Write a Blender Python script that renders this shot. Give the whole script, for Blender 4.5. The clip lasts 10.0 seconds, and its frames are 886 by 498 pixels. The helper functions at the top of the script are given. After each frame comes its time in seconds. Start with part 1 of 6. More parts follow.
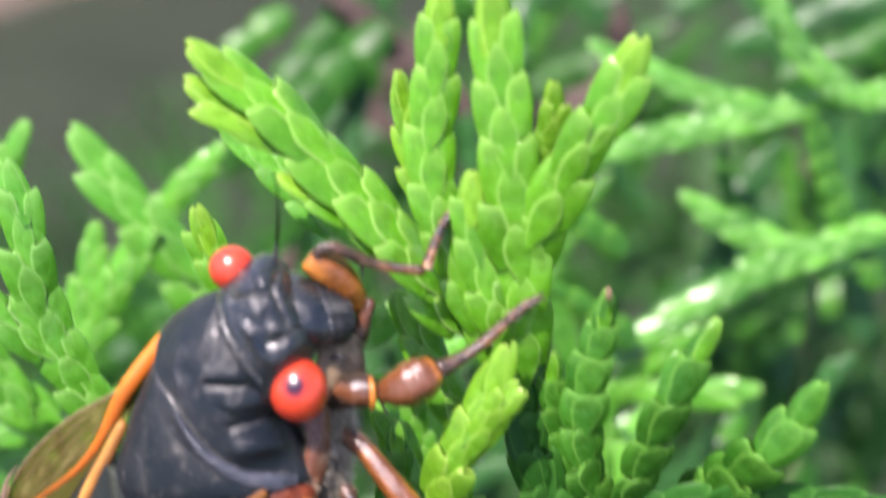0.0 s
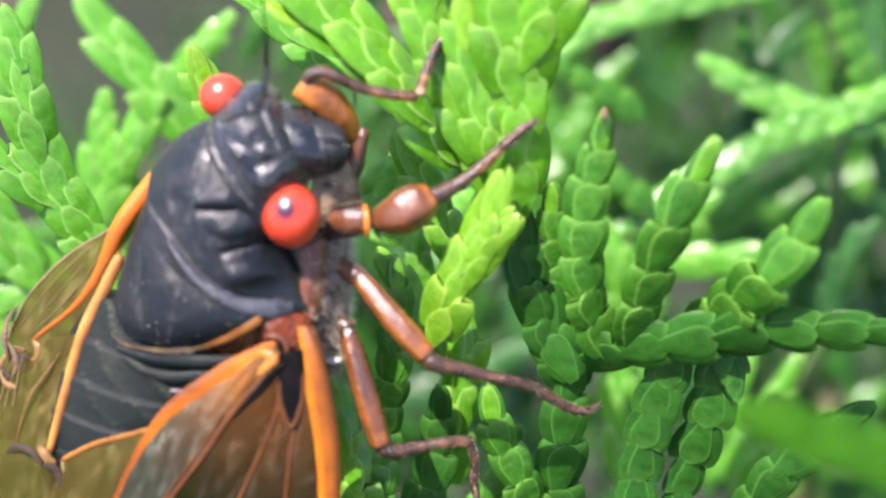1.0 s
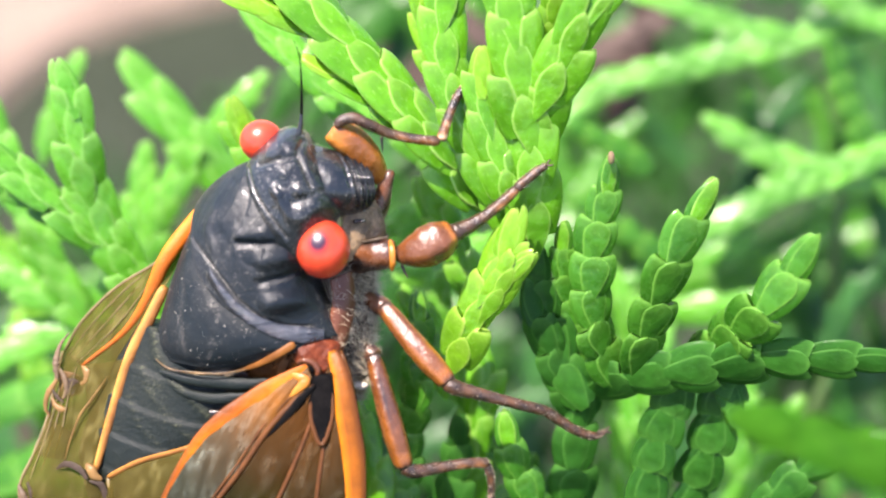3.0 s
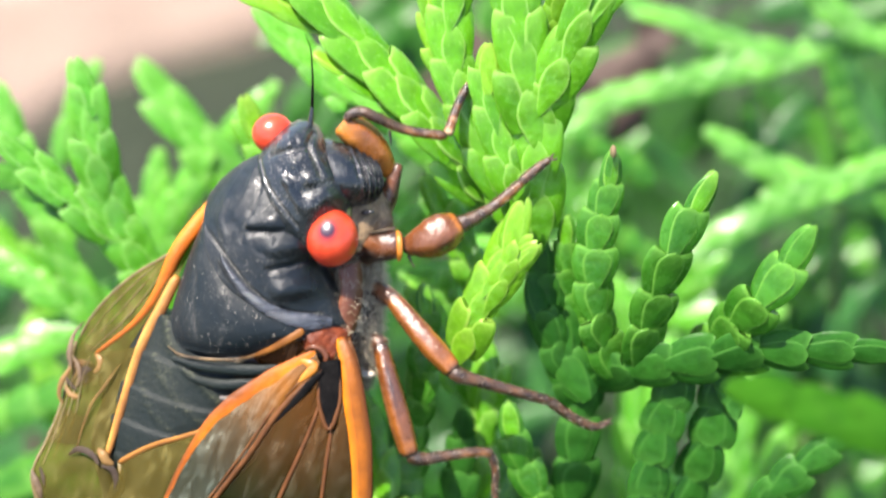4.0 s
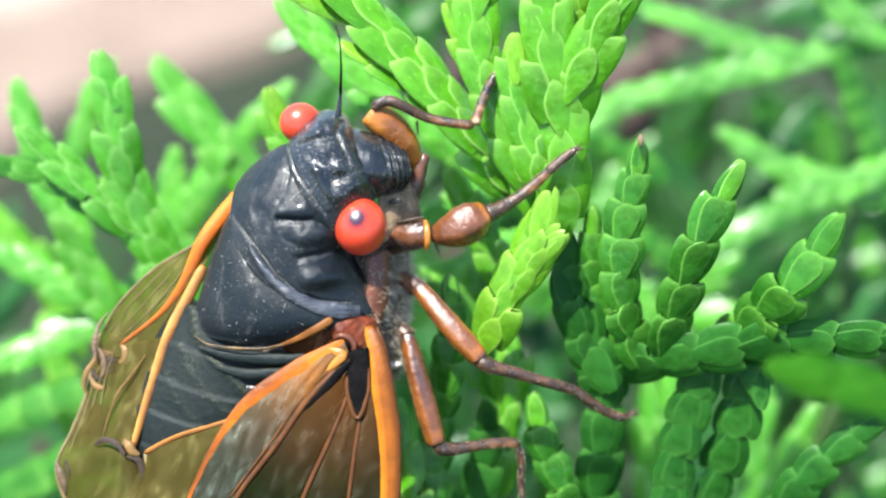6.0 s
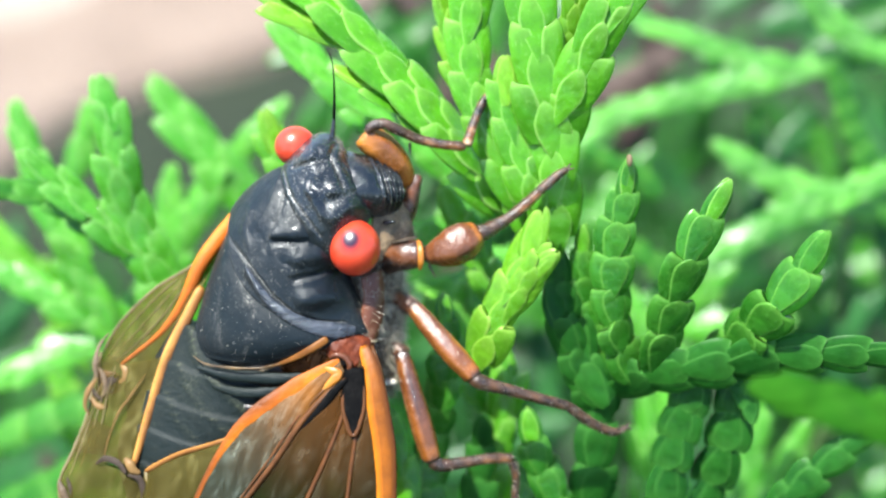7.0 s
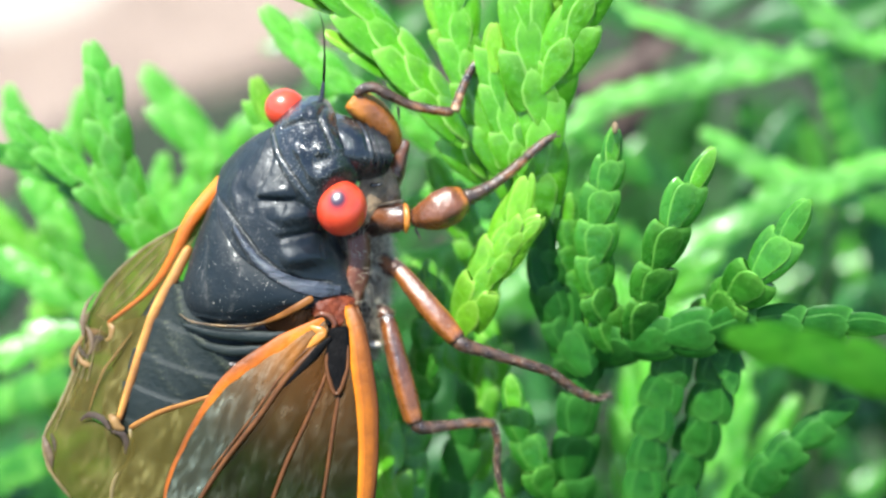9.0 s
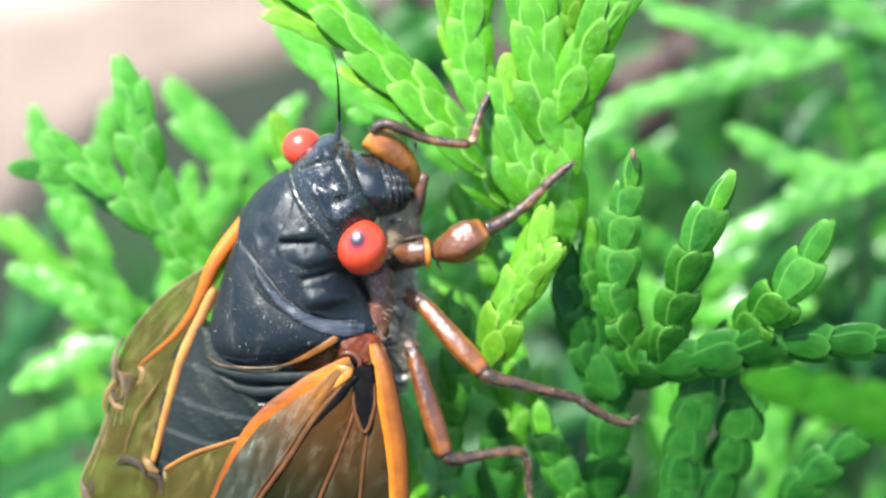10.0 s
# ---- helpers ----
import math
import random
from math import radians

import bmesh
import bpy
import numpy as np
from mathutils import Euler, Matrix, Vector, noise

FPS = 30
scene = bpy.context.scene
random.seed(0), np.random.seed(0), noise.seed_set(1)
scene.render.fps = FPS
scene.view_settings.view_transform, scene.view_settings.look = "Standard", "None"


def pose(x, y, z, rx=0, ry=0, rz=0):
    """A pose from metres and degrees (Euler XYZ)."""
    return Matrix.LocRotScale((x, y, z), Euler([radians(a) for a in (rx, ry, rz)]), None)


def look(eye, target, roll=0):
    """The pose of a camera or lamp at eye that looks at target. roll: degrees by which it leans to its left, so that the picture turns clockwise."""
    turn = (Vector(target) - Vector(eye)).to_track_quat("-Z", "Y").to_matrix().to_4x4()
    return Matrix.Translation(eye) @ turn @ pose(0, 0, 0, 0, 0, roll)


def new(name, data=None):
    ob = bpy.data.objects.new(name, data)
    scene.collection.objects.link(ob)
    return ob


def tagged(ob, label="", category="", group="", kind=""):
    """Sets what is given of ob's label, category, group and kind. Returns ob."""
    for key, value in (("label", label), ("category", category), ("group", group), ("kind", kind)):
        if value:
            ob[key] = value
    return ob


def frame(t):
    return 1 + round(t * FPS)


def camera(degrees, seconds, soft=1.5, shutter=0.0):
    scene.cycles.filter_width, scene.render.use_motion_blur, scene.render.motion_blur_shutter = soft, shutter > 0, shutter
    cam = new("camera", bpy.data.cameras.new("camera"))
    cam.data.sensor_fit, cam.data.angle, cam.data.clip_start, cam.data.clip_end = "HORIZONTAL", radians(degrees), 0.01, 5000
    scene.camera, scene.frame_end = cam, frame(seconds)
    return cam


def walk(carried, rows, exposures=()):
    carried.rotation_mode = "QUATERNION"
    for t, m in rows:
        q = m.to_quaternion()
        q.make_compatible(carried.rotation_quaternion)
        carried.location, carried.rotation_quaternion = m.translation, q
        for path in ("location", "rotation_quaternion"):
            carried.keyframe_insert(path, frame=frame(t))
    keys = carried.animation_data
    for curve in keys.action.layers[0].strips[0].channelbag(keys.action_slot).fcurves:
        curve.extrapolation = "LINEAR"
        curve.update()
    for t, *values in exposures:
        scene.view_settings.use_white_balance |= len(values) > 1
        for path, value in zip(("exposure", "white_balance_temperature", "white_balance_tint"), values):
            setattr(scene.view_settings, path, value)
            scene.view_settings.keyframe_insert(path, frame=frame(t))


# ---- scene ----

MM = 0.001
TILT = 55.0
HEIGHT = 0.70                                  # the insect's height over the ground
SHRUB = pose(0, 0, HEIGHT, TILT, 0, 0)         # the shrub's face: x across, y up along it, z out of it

# ---------------------------------------------------------------- camera
cam = camera(35.0, 10.0, soft=2.3, shutter=0.3)
cam.data.dof.use_dof = True
cam.data.dof.focus_distance = 0.0885
cam.data.dof.aperture_fstop = 19.0
walk(cam, [
    (0.0, pose(-0.00153, -0.05886, 0.75574, 51.362, -2.221, -1.964)),
    (0.2, pose(-0.00041, -0.06007, 0.75382, 49.315, -1.886, -1.721)),
    (0.3, pose(-0.00055, -0.05923, 0.75261, 49.735, -0.917, -0.785)),
    (0.5, pose(-0.00131, -0.05913, 0.75409, 50.491, -1.251, -1.047)),
    (0.7, pose(0.00092, -0.06116, 0.75135, 49.862, -0.631, -1.324)),
    (0.8, pose(0.00133, -0.06139, 0.75025, 49.147, -0.451, -0.780)),
    (1.0, pose(0.00218, -0.06296, 0.74939, 49.544, 0.106, -0.819)),
    (1.2, pose(0.00244, -0.06400, 0.74917, 49.559, -0.334, -0.825)),
    (1.3, pose(0.00253, -0.06453, 0.74916, 50.390, -0.461, -1.434)),
    (1.5, pose(0.00286, -0.06567, 0.74911, 50.148, -0.420, -1.554)),
    (1.7, pose(0.00263, -0.06656, 0.74884, 49.961, -0.466, -1.246)),
    (1.8, pose(0.00204, -0.06690, 0.74947, 50.626, -0.367, -1.210)),
    (2.0, pose(0.00178, -0.06791, 0.74988, 51.337, -0.321, -0.879)),
    (2.2, pose(0.00127, -0.06874, 0.74881, 51.995, -0.182, -0.770)),
    (3.3, pose(0.00209, -0.07137, 0.75210, 52.822, 0.391, -0.038)),
    (3.5, pose(0.00211, -0.07272, 0.74891, 53.076, 0.395, -0.143)),
    (3.7, pose(0.00059, -0.07127, 0.75103, 53.999, 0.457, -0.126)),
    (3.8, pose(0.00029, -0.07168, 0.75194, 54.294, 0.605, -0.150)),
    (4.0, pose(0.00195, -0.07382, 0.74987, 54.746, 0.227, 0.291)),
    (4.2, pose(0.00195, -0.07414, 0.74817, 54.689, 0.217, 0.650)),
    (4.3, pose(0.00103, -0.07348, 0.74944, 54.870, 0.082, 0.381)),
    (4.5, pose(0.00008, -0.07273, 0.75074, 55.096, 0.031, 0.041)),
    (4.7, pose(0.00086, -0.07358, 0.74955, 55.450, -0.282, -0.280)),
    (4.8, pose(0.00093, -0.07403, 0.74913, 55.454, -0.301, -0.163)),
    (5.0, pose(0.00025, -0.07371, 0.74949, 55.311, 0.111, -0.007)),
    (5.2, pose(-0.00031, -0.07378, 0.75016, 55.316, 0.263, -0.031)),
    (5.3, pose(-0.00031, -0.07397, 0.75018, 55.285, 0.235, 0.126)),
    (5.5, pose(0.00073, -0.07510, 0.74832, 55.540, 0.056, -0.089)),
    (5.7, pose(-0.00022, -0.07476, 0.74778, 55.601, -0.005, -0.182)),
    (6.8, pose(-0.00102, -0.07621, 0.74981, 55.885, -0.243, -0.284)),
    (7.0, pose(0.00024, -0.07567, 0.74999, 55.718, 0.522, -0.224)),
    (7.2, pose(-0.00061, -0.07524, 0.75160, 56.033, 0.736, -0.472)),
    (7.3, pose(-0.00046, -0.07543, 0.75142, 55.988, 0.780, -0.368)),
    (7.5, pose(0.00054, -0.07646, 0.75004, 55.823, 0.705, 0.152)),
    (7.7, pose(-0.00020, -0.07649, 0.75035, 55.901, 0.509, 0.147)),
    (7.8, pose(-0.00050, -0.07652, 0.75023, 55.735, 0.653, 0.425)),
    (8.0, pose(-0.00081, -0.07680, 0.74965, 55.790, 0.531, 0.538)),
    (8.2, pose(0.00098, -0.07756, 0.74815, 55.783, 0.547, 0.950)),
    (8.3, pose(0.00122, -0.07750, 0.74792, 55.889, 0.318, 1.064)),
    (8.5, pose(0.00102, -0.07573, 0.75000, 55.845, 1.712, 0.127)),
    (8.7, pose(0.00031, -0.07679, 0.74965, 56.511, 1.301, -0.695)),
    (8.8, pose(0.00013, -0.07686, 0.74978, 56.825, 1.367, -1.229)),
    (9.0, pose(0.00085, -0.07868, 0.74718, 56.730, -0.465, 0.196)),
    (9.2, pose(-0.00033, -0.07741, 0.74867, 56.568, 0.699, -0.323)),
    (9.3, pose(-0.00170, -0.07695, 0.75041, 56.669, 1.830, -1.367)),
    (9.5, pose(-0.00079, -0.07833, 0.74857, 56.445, 0.301, 0.160)),
    (9.7, pose(0.00198, -0.07790, 0.74817, 56.227, 2.949, -1.393)),
    (9.8, pose(0.00215, -0.07702, 0.74929, 55.661, 3.892, -1.064)),
    (10.0, pose(0.00287, -0.07603, 0.75136, 55.016, 2.672, 0.606)),
], exposures=[(0.0, 1.22, 6430, 26), (0.5, 1.30, 6450, 26), (1.0, 1.45, 6500, 26), (1.5, 1.6, 6600, 26), (2.0, 1.7, 6680, 27),
              (3.5, 1.58, 6750, 16), (4.5, 1.53, 6600, 11), (5.5, 1.48, 6200, 8), (8.0, 1.46, 6040, 3), (10.0, 1.48, 6000, 5)])

# ---------------------------------------------------------------- sky and sun
sun_way = SHRUB.to_3x3() @ Vector((-0.31, 0.67, 0.66)).normalized()
elevation = math.asin(sun_way.z)
azimuth = math.atan2(sun_way.x, sun_way.y)
world = bpy.data.worlds.new("sky")
scene.world = world
world.use_nodes = True
wn = world.node_tree
sky = wn.nodes.new("ShaderNodeTexSky")
sky.sky_type = "NISHITA"
sky.sun_disc = False
sky.sun_elevation = elevation
sky.sun_rotation = azimuth
wn.links.new(sky.outputs[0], wn.nodes["Background"].inputs[0])
wn.nodes["Background"].inputs[1].default_value = 0.15
sun = new("sun", bpy.data.lights.new("sun", "SUN"))
sun.data.energy = 4.7
sun.data.angle = radians(0.53)
sun.data.color = (1.0, 0.95, 0.87)
sun.matrix_world = look(sun_way * 3.0, (0, 0, 0))


# ---------------------------------------------------------------- materials
def mat_nodes(name):
    m = bpy.data.materials.new(name)
    m.use_nodes = True
    nt = m.node_tree
    return m, nt, nt.nodes["Principled BSDF"]


def node(nt, kind, **values):
    n = nt.nodes.new(kind)
    for key, v in values.items():
        n.inputs[key.replace("_", " ")].default_value = v
    return n


def ramp(nt, source, stops):
    r = nt.nodes.new("ShaderNodeValToRGB")
    while len(r.color_ramp.elements) < len(stops):
        r.color_ramp.elements.new(0.5)
    for e, (p, c) in zip(r.color_ramp.elements, stops):
        e.position = p
        e.color = (*c, 1) if len(c) == 3 else c
    nt.links.new(source, r.inputs[0])
    return r


def mix(nt, fac, a, b, blend="MIX"):
    n = nt.nodes.new("ShaderNodeMix")
    n.data_type = "RGBA"
    n.blend_type = blend
    for sock, v in ((n.inputs[0], fac), (n.inputs[6], a), (n.inputs[7], b)):
        if isinstance(v, (int, float)):
            sock.default_value = v
        elif isinstance(v, tuple):
            sock.default_value = (*v, 1)
        else:
            nt.links.new(v, sock)
    return n.outputs[2]


def bump(nt, bsdf, source, strength, distance):
    b = node(nt, "ShaderNodeBump", Strength=strength, Distance=distance)
    nt.links.new(source, b.inputs["Height"])
    nt.links.new(b.outputs[0], bsdf.inputs["Normal"])


def coords(nt, kind="Object"):
    return nt.nodes.new("ShaderNodeTexCoord").outputs[kind]


def noise_tex(nt, vec, scale, detail=4, rough=0.6):
    n = node(nt, "ShaderNodeTexNoise", Scale=scale, Detail=detail, Roughness=rough)
    nt.links.new(vec, n.inputs["Vector"])
    return n.outputs[0]


def leaf_material(name, dark, light, edge, translucent=0.3, gloss=0.30, shine=0.3):
    """Scale leaf: smooth waxy green that differs from leaf to leaf, deeper in the middle, with a fine pale margin and tip, and light coming through."""
    m, nt, p = mat_nodes(name)
    info = nt.nodes.new("ShaderNodeObjectInfo")
    geo = nt.nodes.new("ShaderNodeNewGeometry")
    add = nt.nodes.new("ShaderNodeMath")
    add.operation = "ADD"
    nt.links.new(info.outputs["Random"], add.inputs[0])
    nt.links.new(geo.outputs["Random Per Island"], add.inputs[1])
    frac = nt.nodes.new("ShaderNodeMath")
    frac.operation = "FRACT"
    nt.links.new(add.outputs[0], frac.inputs[0])
    base = mix(nt, frac.outputs[0], dark, light)
    vec = nt.nodes.new("ShaderNodeVectorMath")                 # each leaf has its own mottle
    vec.operation = "ADD"
    nt.links.new(coords(nt), vec.inputs[0])
    nt.links.new(frac.outputs[0], vec.inputs[1])
    grain = noise_tex(nt, vec.outputs[0], 3.2, 3, 0.5)
    fleck = noise_tex(nt, vec.outputs[0], 11.0, 4, 0.7)
    deep = tuple(c * 0.62 for c in dark)
    base = mix(nt, ramp(nt, grain, [(0.36, (0.55, 0.55, 0.55)), (0.56, (0, 0, 0))]).outputs[0], base, deep)
    base = mix(nt, ramp(nt, fleck, [(0.56, (0, 0, 0)), (0.72, (0.45, 0.45, 0.45))]).outputs[0], base, edge)
    uv = nt.nodes.new("ShaderNodeSeparateXYZ")
    nt.links.new(coords(nt, "UV"), uv.inputs[0])
    rim = ramp(nt, uv.outputs[0], [(0.0, (0.85, 0.85, 0.85)), (0.035, (0.55, 0.55, 0.55)), (0.10, (0.06, 0.06, 0.06)), (0.5, (0, 0, 0)), (0.90, (0.06, 0.06, 0.06)),
                                   (0.965, (0.5, 0.5, 0.5)), (1.0, (0.7, 0.7, 0.7))]).outputs[0]
    tip = ramp(nt, uv.outputs[1], [(0.0, (0, 0, 0)), (0.6, (0.02, 0.02, 0.02)), (0.9, (0.28, 0.28, 0.28)), (0.985, (0.8, 0.8, 0.8))]).outputs[0]
    colour = mix(nt, mix(nt, 1.0, rim, tip, "LIGHTEN"), base, edge)
    nt.links.new(colour, p.inputs["Base Color"])
    r = ramp(nt, grain, [(0.3, (gloss,) * 3), (0.7, (gloss + 0.16,) * 3)]).outputs[0]
    nt.links.new(r, p.inputs["Roughness"])
    p.inputs["Specular IOR Level"].default_value = shine
    bump(nt, p, mix(nt, 0.08, grain, fleck), 0.08, 0.06)
    t = nt.nodes.new("ShaderNodeBsdfTranslucent")
    nt.links.new(mix(nt, 0.6, colour, (light[0] * 1.3, light[1] * 1.05, light[2] * 0.5)), t.inputs[0])
    mx = nt.nodes.new("ShaderNodeMixShader")
    mx.inputs[0].default_value = translucent
    nt.links.new(p.outputs[0], mx.inputs[1])
    nt.links.new(t.outputs[0], mx.inputs[2])
    nt.links.new(mx.outputs[0], nt.nodes["Material Output"].inputs[0])
    return m


LEAF = leaf_material("scale_leaf_green", (0.082, 0.320, 0.008), (0.140, 0.46, 0.014), (0.38, 0.66, 0.13), 0.40, 0.15, 0.5)
# darker copies of the leaf green: the shade is put into their colours
LEAF_SHADED = leaf_material("scale_leaf_shaded", (0.016, 0.098, 0.010), (0.032, 0.160, 0.015), (0.085, 0.27, 0.040), 0.45, 0.30, 0.2)
LEAF_MID = leaf_material("scale_leaf_half_shaded", (0.028, 0.160, 0.010), (0.056, 0.245, 0.016), (0.18, 0.44, 0.06), 0.38, 0.20, 0.4)
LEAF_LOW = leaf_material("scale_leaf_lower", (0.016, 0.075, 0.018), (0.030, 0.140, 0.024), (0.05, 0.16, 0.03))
LEAF_NEAR = leaf_material("scale_leaf_matt", (0.022, 0.120, 0.006), (0.040, 0.170, 0.009), (0.06, 0.21, 0.015), 0.5, 0.6, 0.05)
LEAF_NEW = leaf_material("scale_leaf_young", (0.120, 0.35, 0.011), (0.200, 0.48, 0.016), (0.42, 0.65, 0.10), 0.40, 0.18, 0.5)
LEAF_DEAD = leaf_material("scale_leaf_dead", (0.06, 0.042, 0.036), (0.12, 0.085, 0.070), (0.16, 0.12, 0.1), 0.2, 0.6, 0.1)
# brighter copy of the leaf green: direct sun is put into its colour
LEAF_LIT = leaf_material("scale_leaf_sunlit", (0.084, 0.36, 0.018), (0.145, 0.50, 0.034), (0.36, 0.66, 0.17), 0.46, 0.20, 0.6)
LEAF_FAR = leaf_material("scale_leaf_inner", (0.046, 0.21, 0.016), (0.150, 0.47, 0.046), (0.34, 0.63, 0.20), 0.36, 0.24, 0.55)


def cuticle(name, base, dust, rough, dusty, relief=0.25, coat=0.3, shine=0.38):
    """Hard insect shell: dark, glossy, with dust grains and fine pits."""
    m, nt, p = mat_nodes(name)
    vec = coords(nt)
    fine = noise_tex(nt, vec, 7500.0, 2)
    broad = noise_tex(nt, vec, 420.0, 5)
    a = ramp(nt, fine, [(0.60, (0, 0, 0)), (0.68, (1, 1, 1))]).outputs[0]
    b = ramp(nt, broad, [(0.42, (0, 0, 0)), (0.72, (dusty, dusty, dusty))]).outputs[0]
    f = mix(nt, 1.0, a, b, "MULTIPLY")
    f = mix(nt, 0.05, f, b)
    seam = nt.nodes.new("ShaderNodeAttribute")
    seam.attribute_name = "dust"
    grains = ramp(nt, fine, [(0.42, (0, 0, 0)), (0.58, (1, 1, 1))]).outputs[0]
    f = mix(nt, 1.0, f, mix(nt, 1.0, grains, seam.outputs["Color"], "MULTIPLY"), "ADD")
    nt.links.new(mix(nt, f, base, dust), p.inputs["Base Color"])
    r = ramp(nt, broad, [(0.3, (rough,) * 3), (0.75, (min(1, rough + 0.18),) * 3)]).outputs[0]
    nt.links.new(r, p.inputs["Roughness"])
    p.inputs["Coat Weight"].default_value = coat
    p.inputs["Coat Roughness"].default_value = 0.14
    p.inputs["Specular IOR Level"].default_value = shine
    both = mix(nt, 0.38, broad, noise_tex(nt, vec, 2600.0, 5, 0.75))
    bump(nt, p, both, relief, 0.0003)
    return m


def tinted(name, a, b, scale, rough, relief=0.2, stretch=(1, 1, 1), sheen=0.0, shine=0.5):
    m, nt, p = mat_nodes(name)
    mp = nt.nodes.new("ShaderNodeMapping")
    mp.inputs["Scale"].default_value = stretch
    nt.links.new(coords(nt), mp.inputs[0])
    n = noise_tex(nt, mp.outputs[0], scale, 5, 0.65)
    nt.links.new(ramp(nt, n, [(0.28, a), (0.72, b)]).outputs[0], p.inputs["Base Color"])
    p.inputs["Roughness"].default_value = rough
    p.inputs["Sheen Weight"].default_value = sheen
    p.inputs["Specular IOR Level"].default_value = shine
    bump(nt, p, noise_tex(nt, mp.outputs[0], scale * 4, 3), relief, 0.0001)
    return m


def toned(name, stops, scale, rough, relief, shine=0.5):
    """Chitin whose colour runs over `stops` by the part's tone: dark joints, brown, orange, amber rims, a painted
    highlight along a vein.
    """
    m, nt, p = mat_nodes(name)
    vec = coords(nt)
    tone = nt.nodes.new("ShaderNodeAttribute")
    tone.attribute_name = "tone"
    n = noise_tex(nt, vec, scale, 5, 0.7)
    wear = nt.nodes.new("ShaderNodeMath")
    wear.operation = "MULTIPLY_ADD"
    nt.links.new(n, wear.inputs[0])
    wear.inputs[1].default_value = 0.56
    nt.links.new(tone.outputs["Fac"], wear.inputs[2])
    shift = nt.nodes.new("ShaderNodeMath")
    shift.operation = "SUBTRACT"
    nt.links.new(wear.outputs[0], shift.inputs[0])
    shift.inputs[1].default_value = 0.28
    nt.links.new(ramp(nt, shift.outputs[0], stops).outputs[0], p.inputs["Base Color"])
    r = ramp(nt, n, [(0.3, (rough,) * 3), (0.75, (rough + 0.22,) * 3)]).outputs[0]
    nt.links.new(r, p.inputs["Roughness"])
    p.inputs["Specular IOR Level"].default_value = shine
    bump(nt, p, noise_tex(nt, vec, scale * 4, 4, 0.7), relief, 0.00010)
    return m


VEIN_LEAD = toned("vein_yellow_orange", [(0.0, (0.06, 0.018, 0.005)), (0.4, (0.13, 0.036, 0.002)), (0.7, (0.34, 0.094, 0.001)), (1.0, (0.55, 0.185, 0.002))], 380, 0.38, 0.7, 0.25)
LEG = toned("leg_chitin", [(0.0, (0.010, 0.008, 0.007)), (0.25, (0.050, 0.022, 0.013)), (0.5, (0.125, 0.038, 0.009)), (0.75, (0.25, 0.078, 0.010)),
                           (1.0, (0.50, 0.17, 0.014))], 520, 0.17, 1.0, 0.8)
SHIN = toned("shin_chitin", [(0.0, (0.012, 0.008, 0.006)), (0.4, (0.070, 0.030, 0.013)), (0.7, (0.20, 0.070, 0.014)), (1.0, (0.50, 0.34, 0.20))], 900, 0.20, 1.0, 0.7)
SHELL = cuticle("black_cuticle", (0.0078, 0.0118, 0.0145), (0.24, 0.22, 0.19), 0.40, 0.5, 0.42, 0.03, 0.16)
SHELL_HEAD = cuticle("black_head_cuticle", (0.0050, 0.0075, 0.0100), (0.26, 0.24, 0.20), 0.15, 1.0, 0.50, 0.50)
SHELL_SHOULDER = cuticle("black_shoulder_cuticle", (0.0055, 0.0085, 0.0110), (0.26, 0.24, 0.20), 0.27, 0.8, 0.55, 0.08, 0.30)
SHELL_BELLY = cuticle("abdomen_cuticle", (0.006, 0.010, 0.009), (0.11, 0.115, 0.06), 0.42, 0.35, 0.6, 0.0, 0.22)
# pale streaks put part of the collar's sky sheen into the colour
RIM_SHELL = tinted("collar_sheen_black", (0.006, 0.008, 0.012), (0.062, 0.066, 0.078), 1500, 0.20, 1.0, (0.30, 1.8, 1.0), shine=0.9)
BROWN_SHELL = tinted("brown_cuticle", (0.004, 0.003, 0.003), (0.045, 0.018, 0.010), 900, 0.28, 0.7)
FUZZ = tinted("pleura_grey_brown", (0.020, 0.015, 0.010), (0.105, 0.076, 0.050), 1500, 0.5, 0.9, shine=0.25)
CHEEK = tinted("cheek_brown", (0.050, 0.017, 0.008), (0.15, 0.050, 0.022), 500, 0.30, 0.5, shine=0.4)
STRAW = tinted("mouth_straw", (0.050, 0.034, 0.020), (0.38, 0.26, 0.145), 1300, 0.45, 0.9, shine=0.3)
GRAIN = tinted("dust_grain", (0.30, 0.26, 0.20), (0.62, 0.56, 0.46), 900, 0.7, 0.0)
AMBER = tinted("joint_amber", (0.28, 0.075, 0.006), (0.50, 0.20, 0.02), 600, 0.35, 0.2)
CLAW = tinted("claw_black", (0.010, 0.007, 0.006), (0.09, 0.05, 0.038), 900, 0.4, 0.3)
VEIN = tinted("vein_orange", (0.11, 0.024, 0.001), (0.25, 0.062, 0.002), 500, 0.40, 0.5, shine=0.2)

VEIN_DARK = tinted("vein_brown", (0.040, 0.015, 0.005), (0.130, 0.048, 0.014), 500, 0.35, 0.2, shine=0.2)
VEIN_RUST = toned("vein_rust", [(0.0, (0.045, 0.014, 0.004)), (0.35, (0.13, 0.032, 0.002)), (0.7, (0.37, 0.086, 0.001)), (1.0, (0.54, 0.175, 0.006))], 600, 0.40, 0.8, 0.3)
VEIN_HONEY = toned("vein_honey", [(0.0, (0.05, 0.018, 0.004)), (0.35, (0.16, 0.058, 0.007)), (0.7, (0.36, 0.155, 0.022)), (1.0, (0.58, 0.31, 0.07))], 600, 0.38, 0.7, 0.35)
VEIN_OLIVE = tinted("vein_olive", (0.08, 0.055, 0.020), (0.20, 0.14, 0.050), 700, 0.5, 0.4)
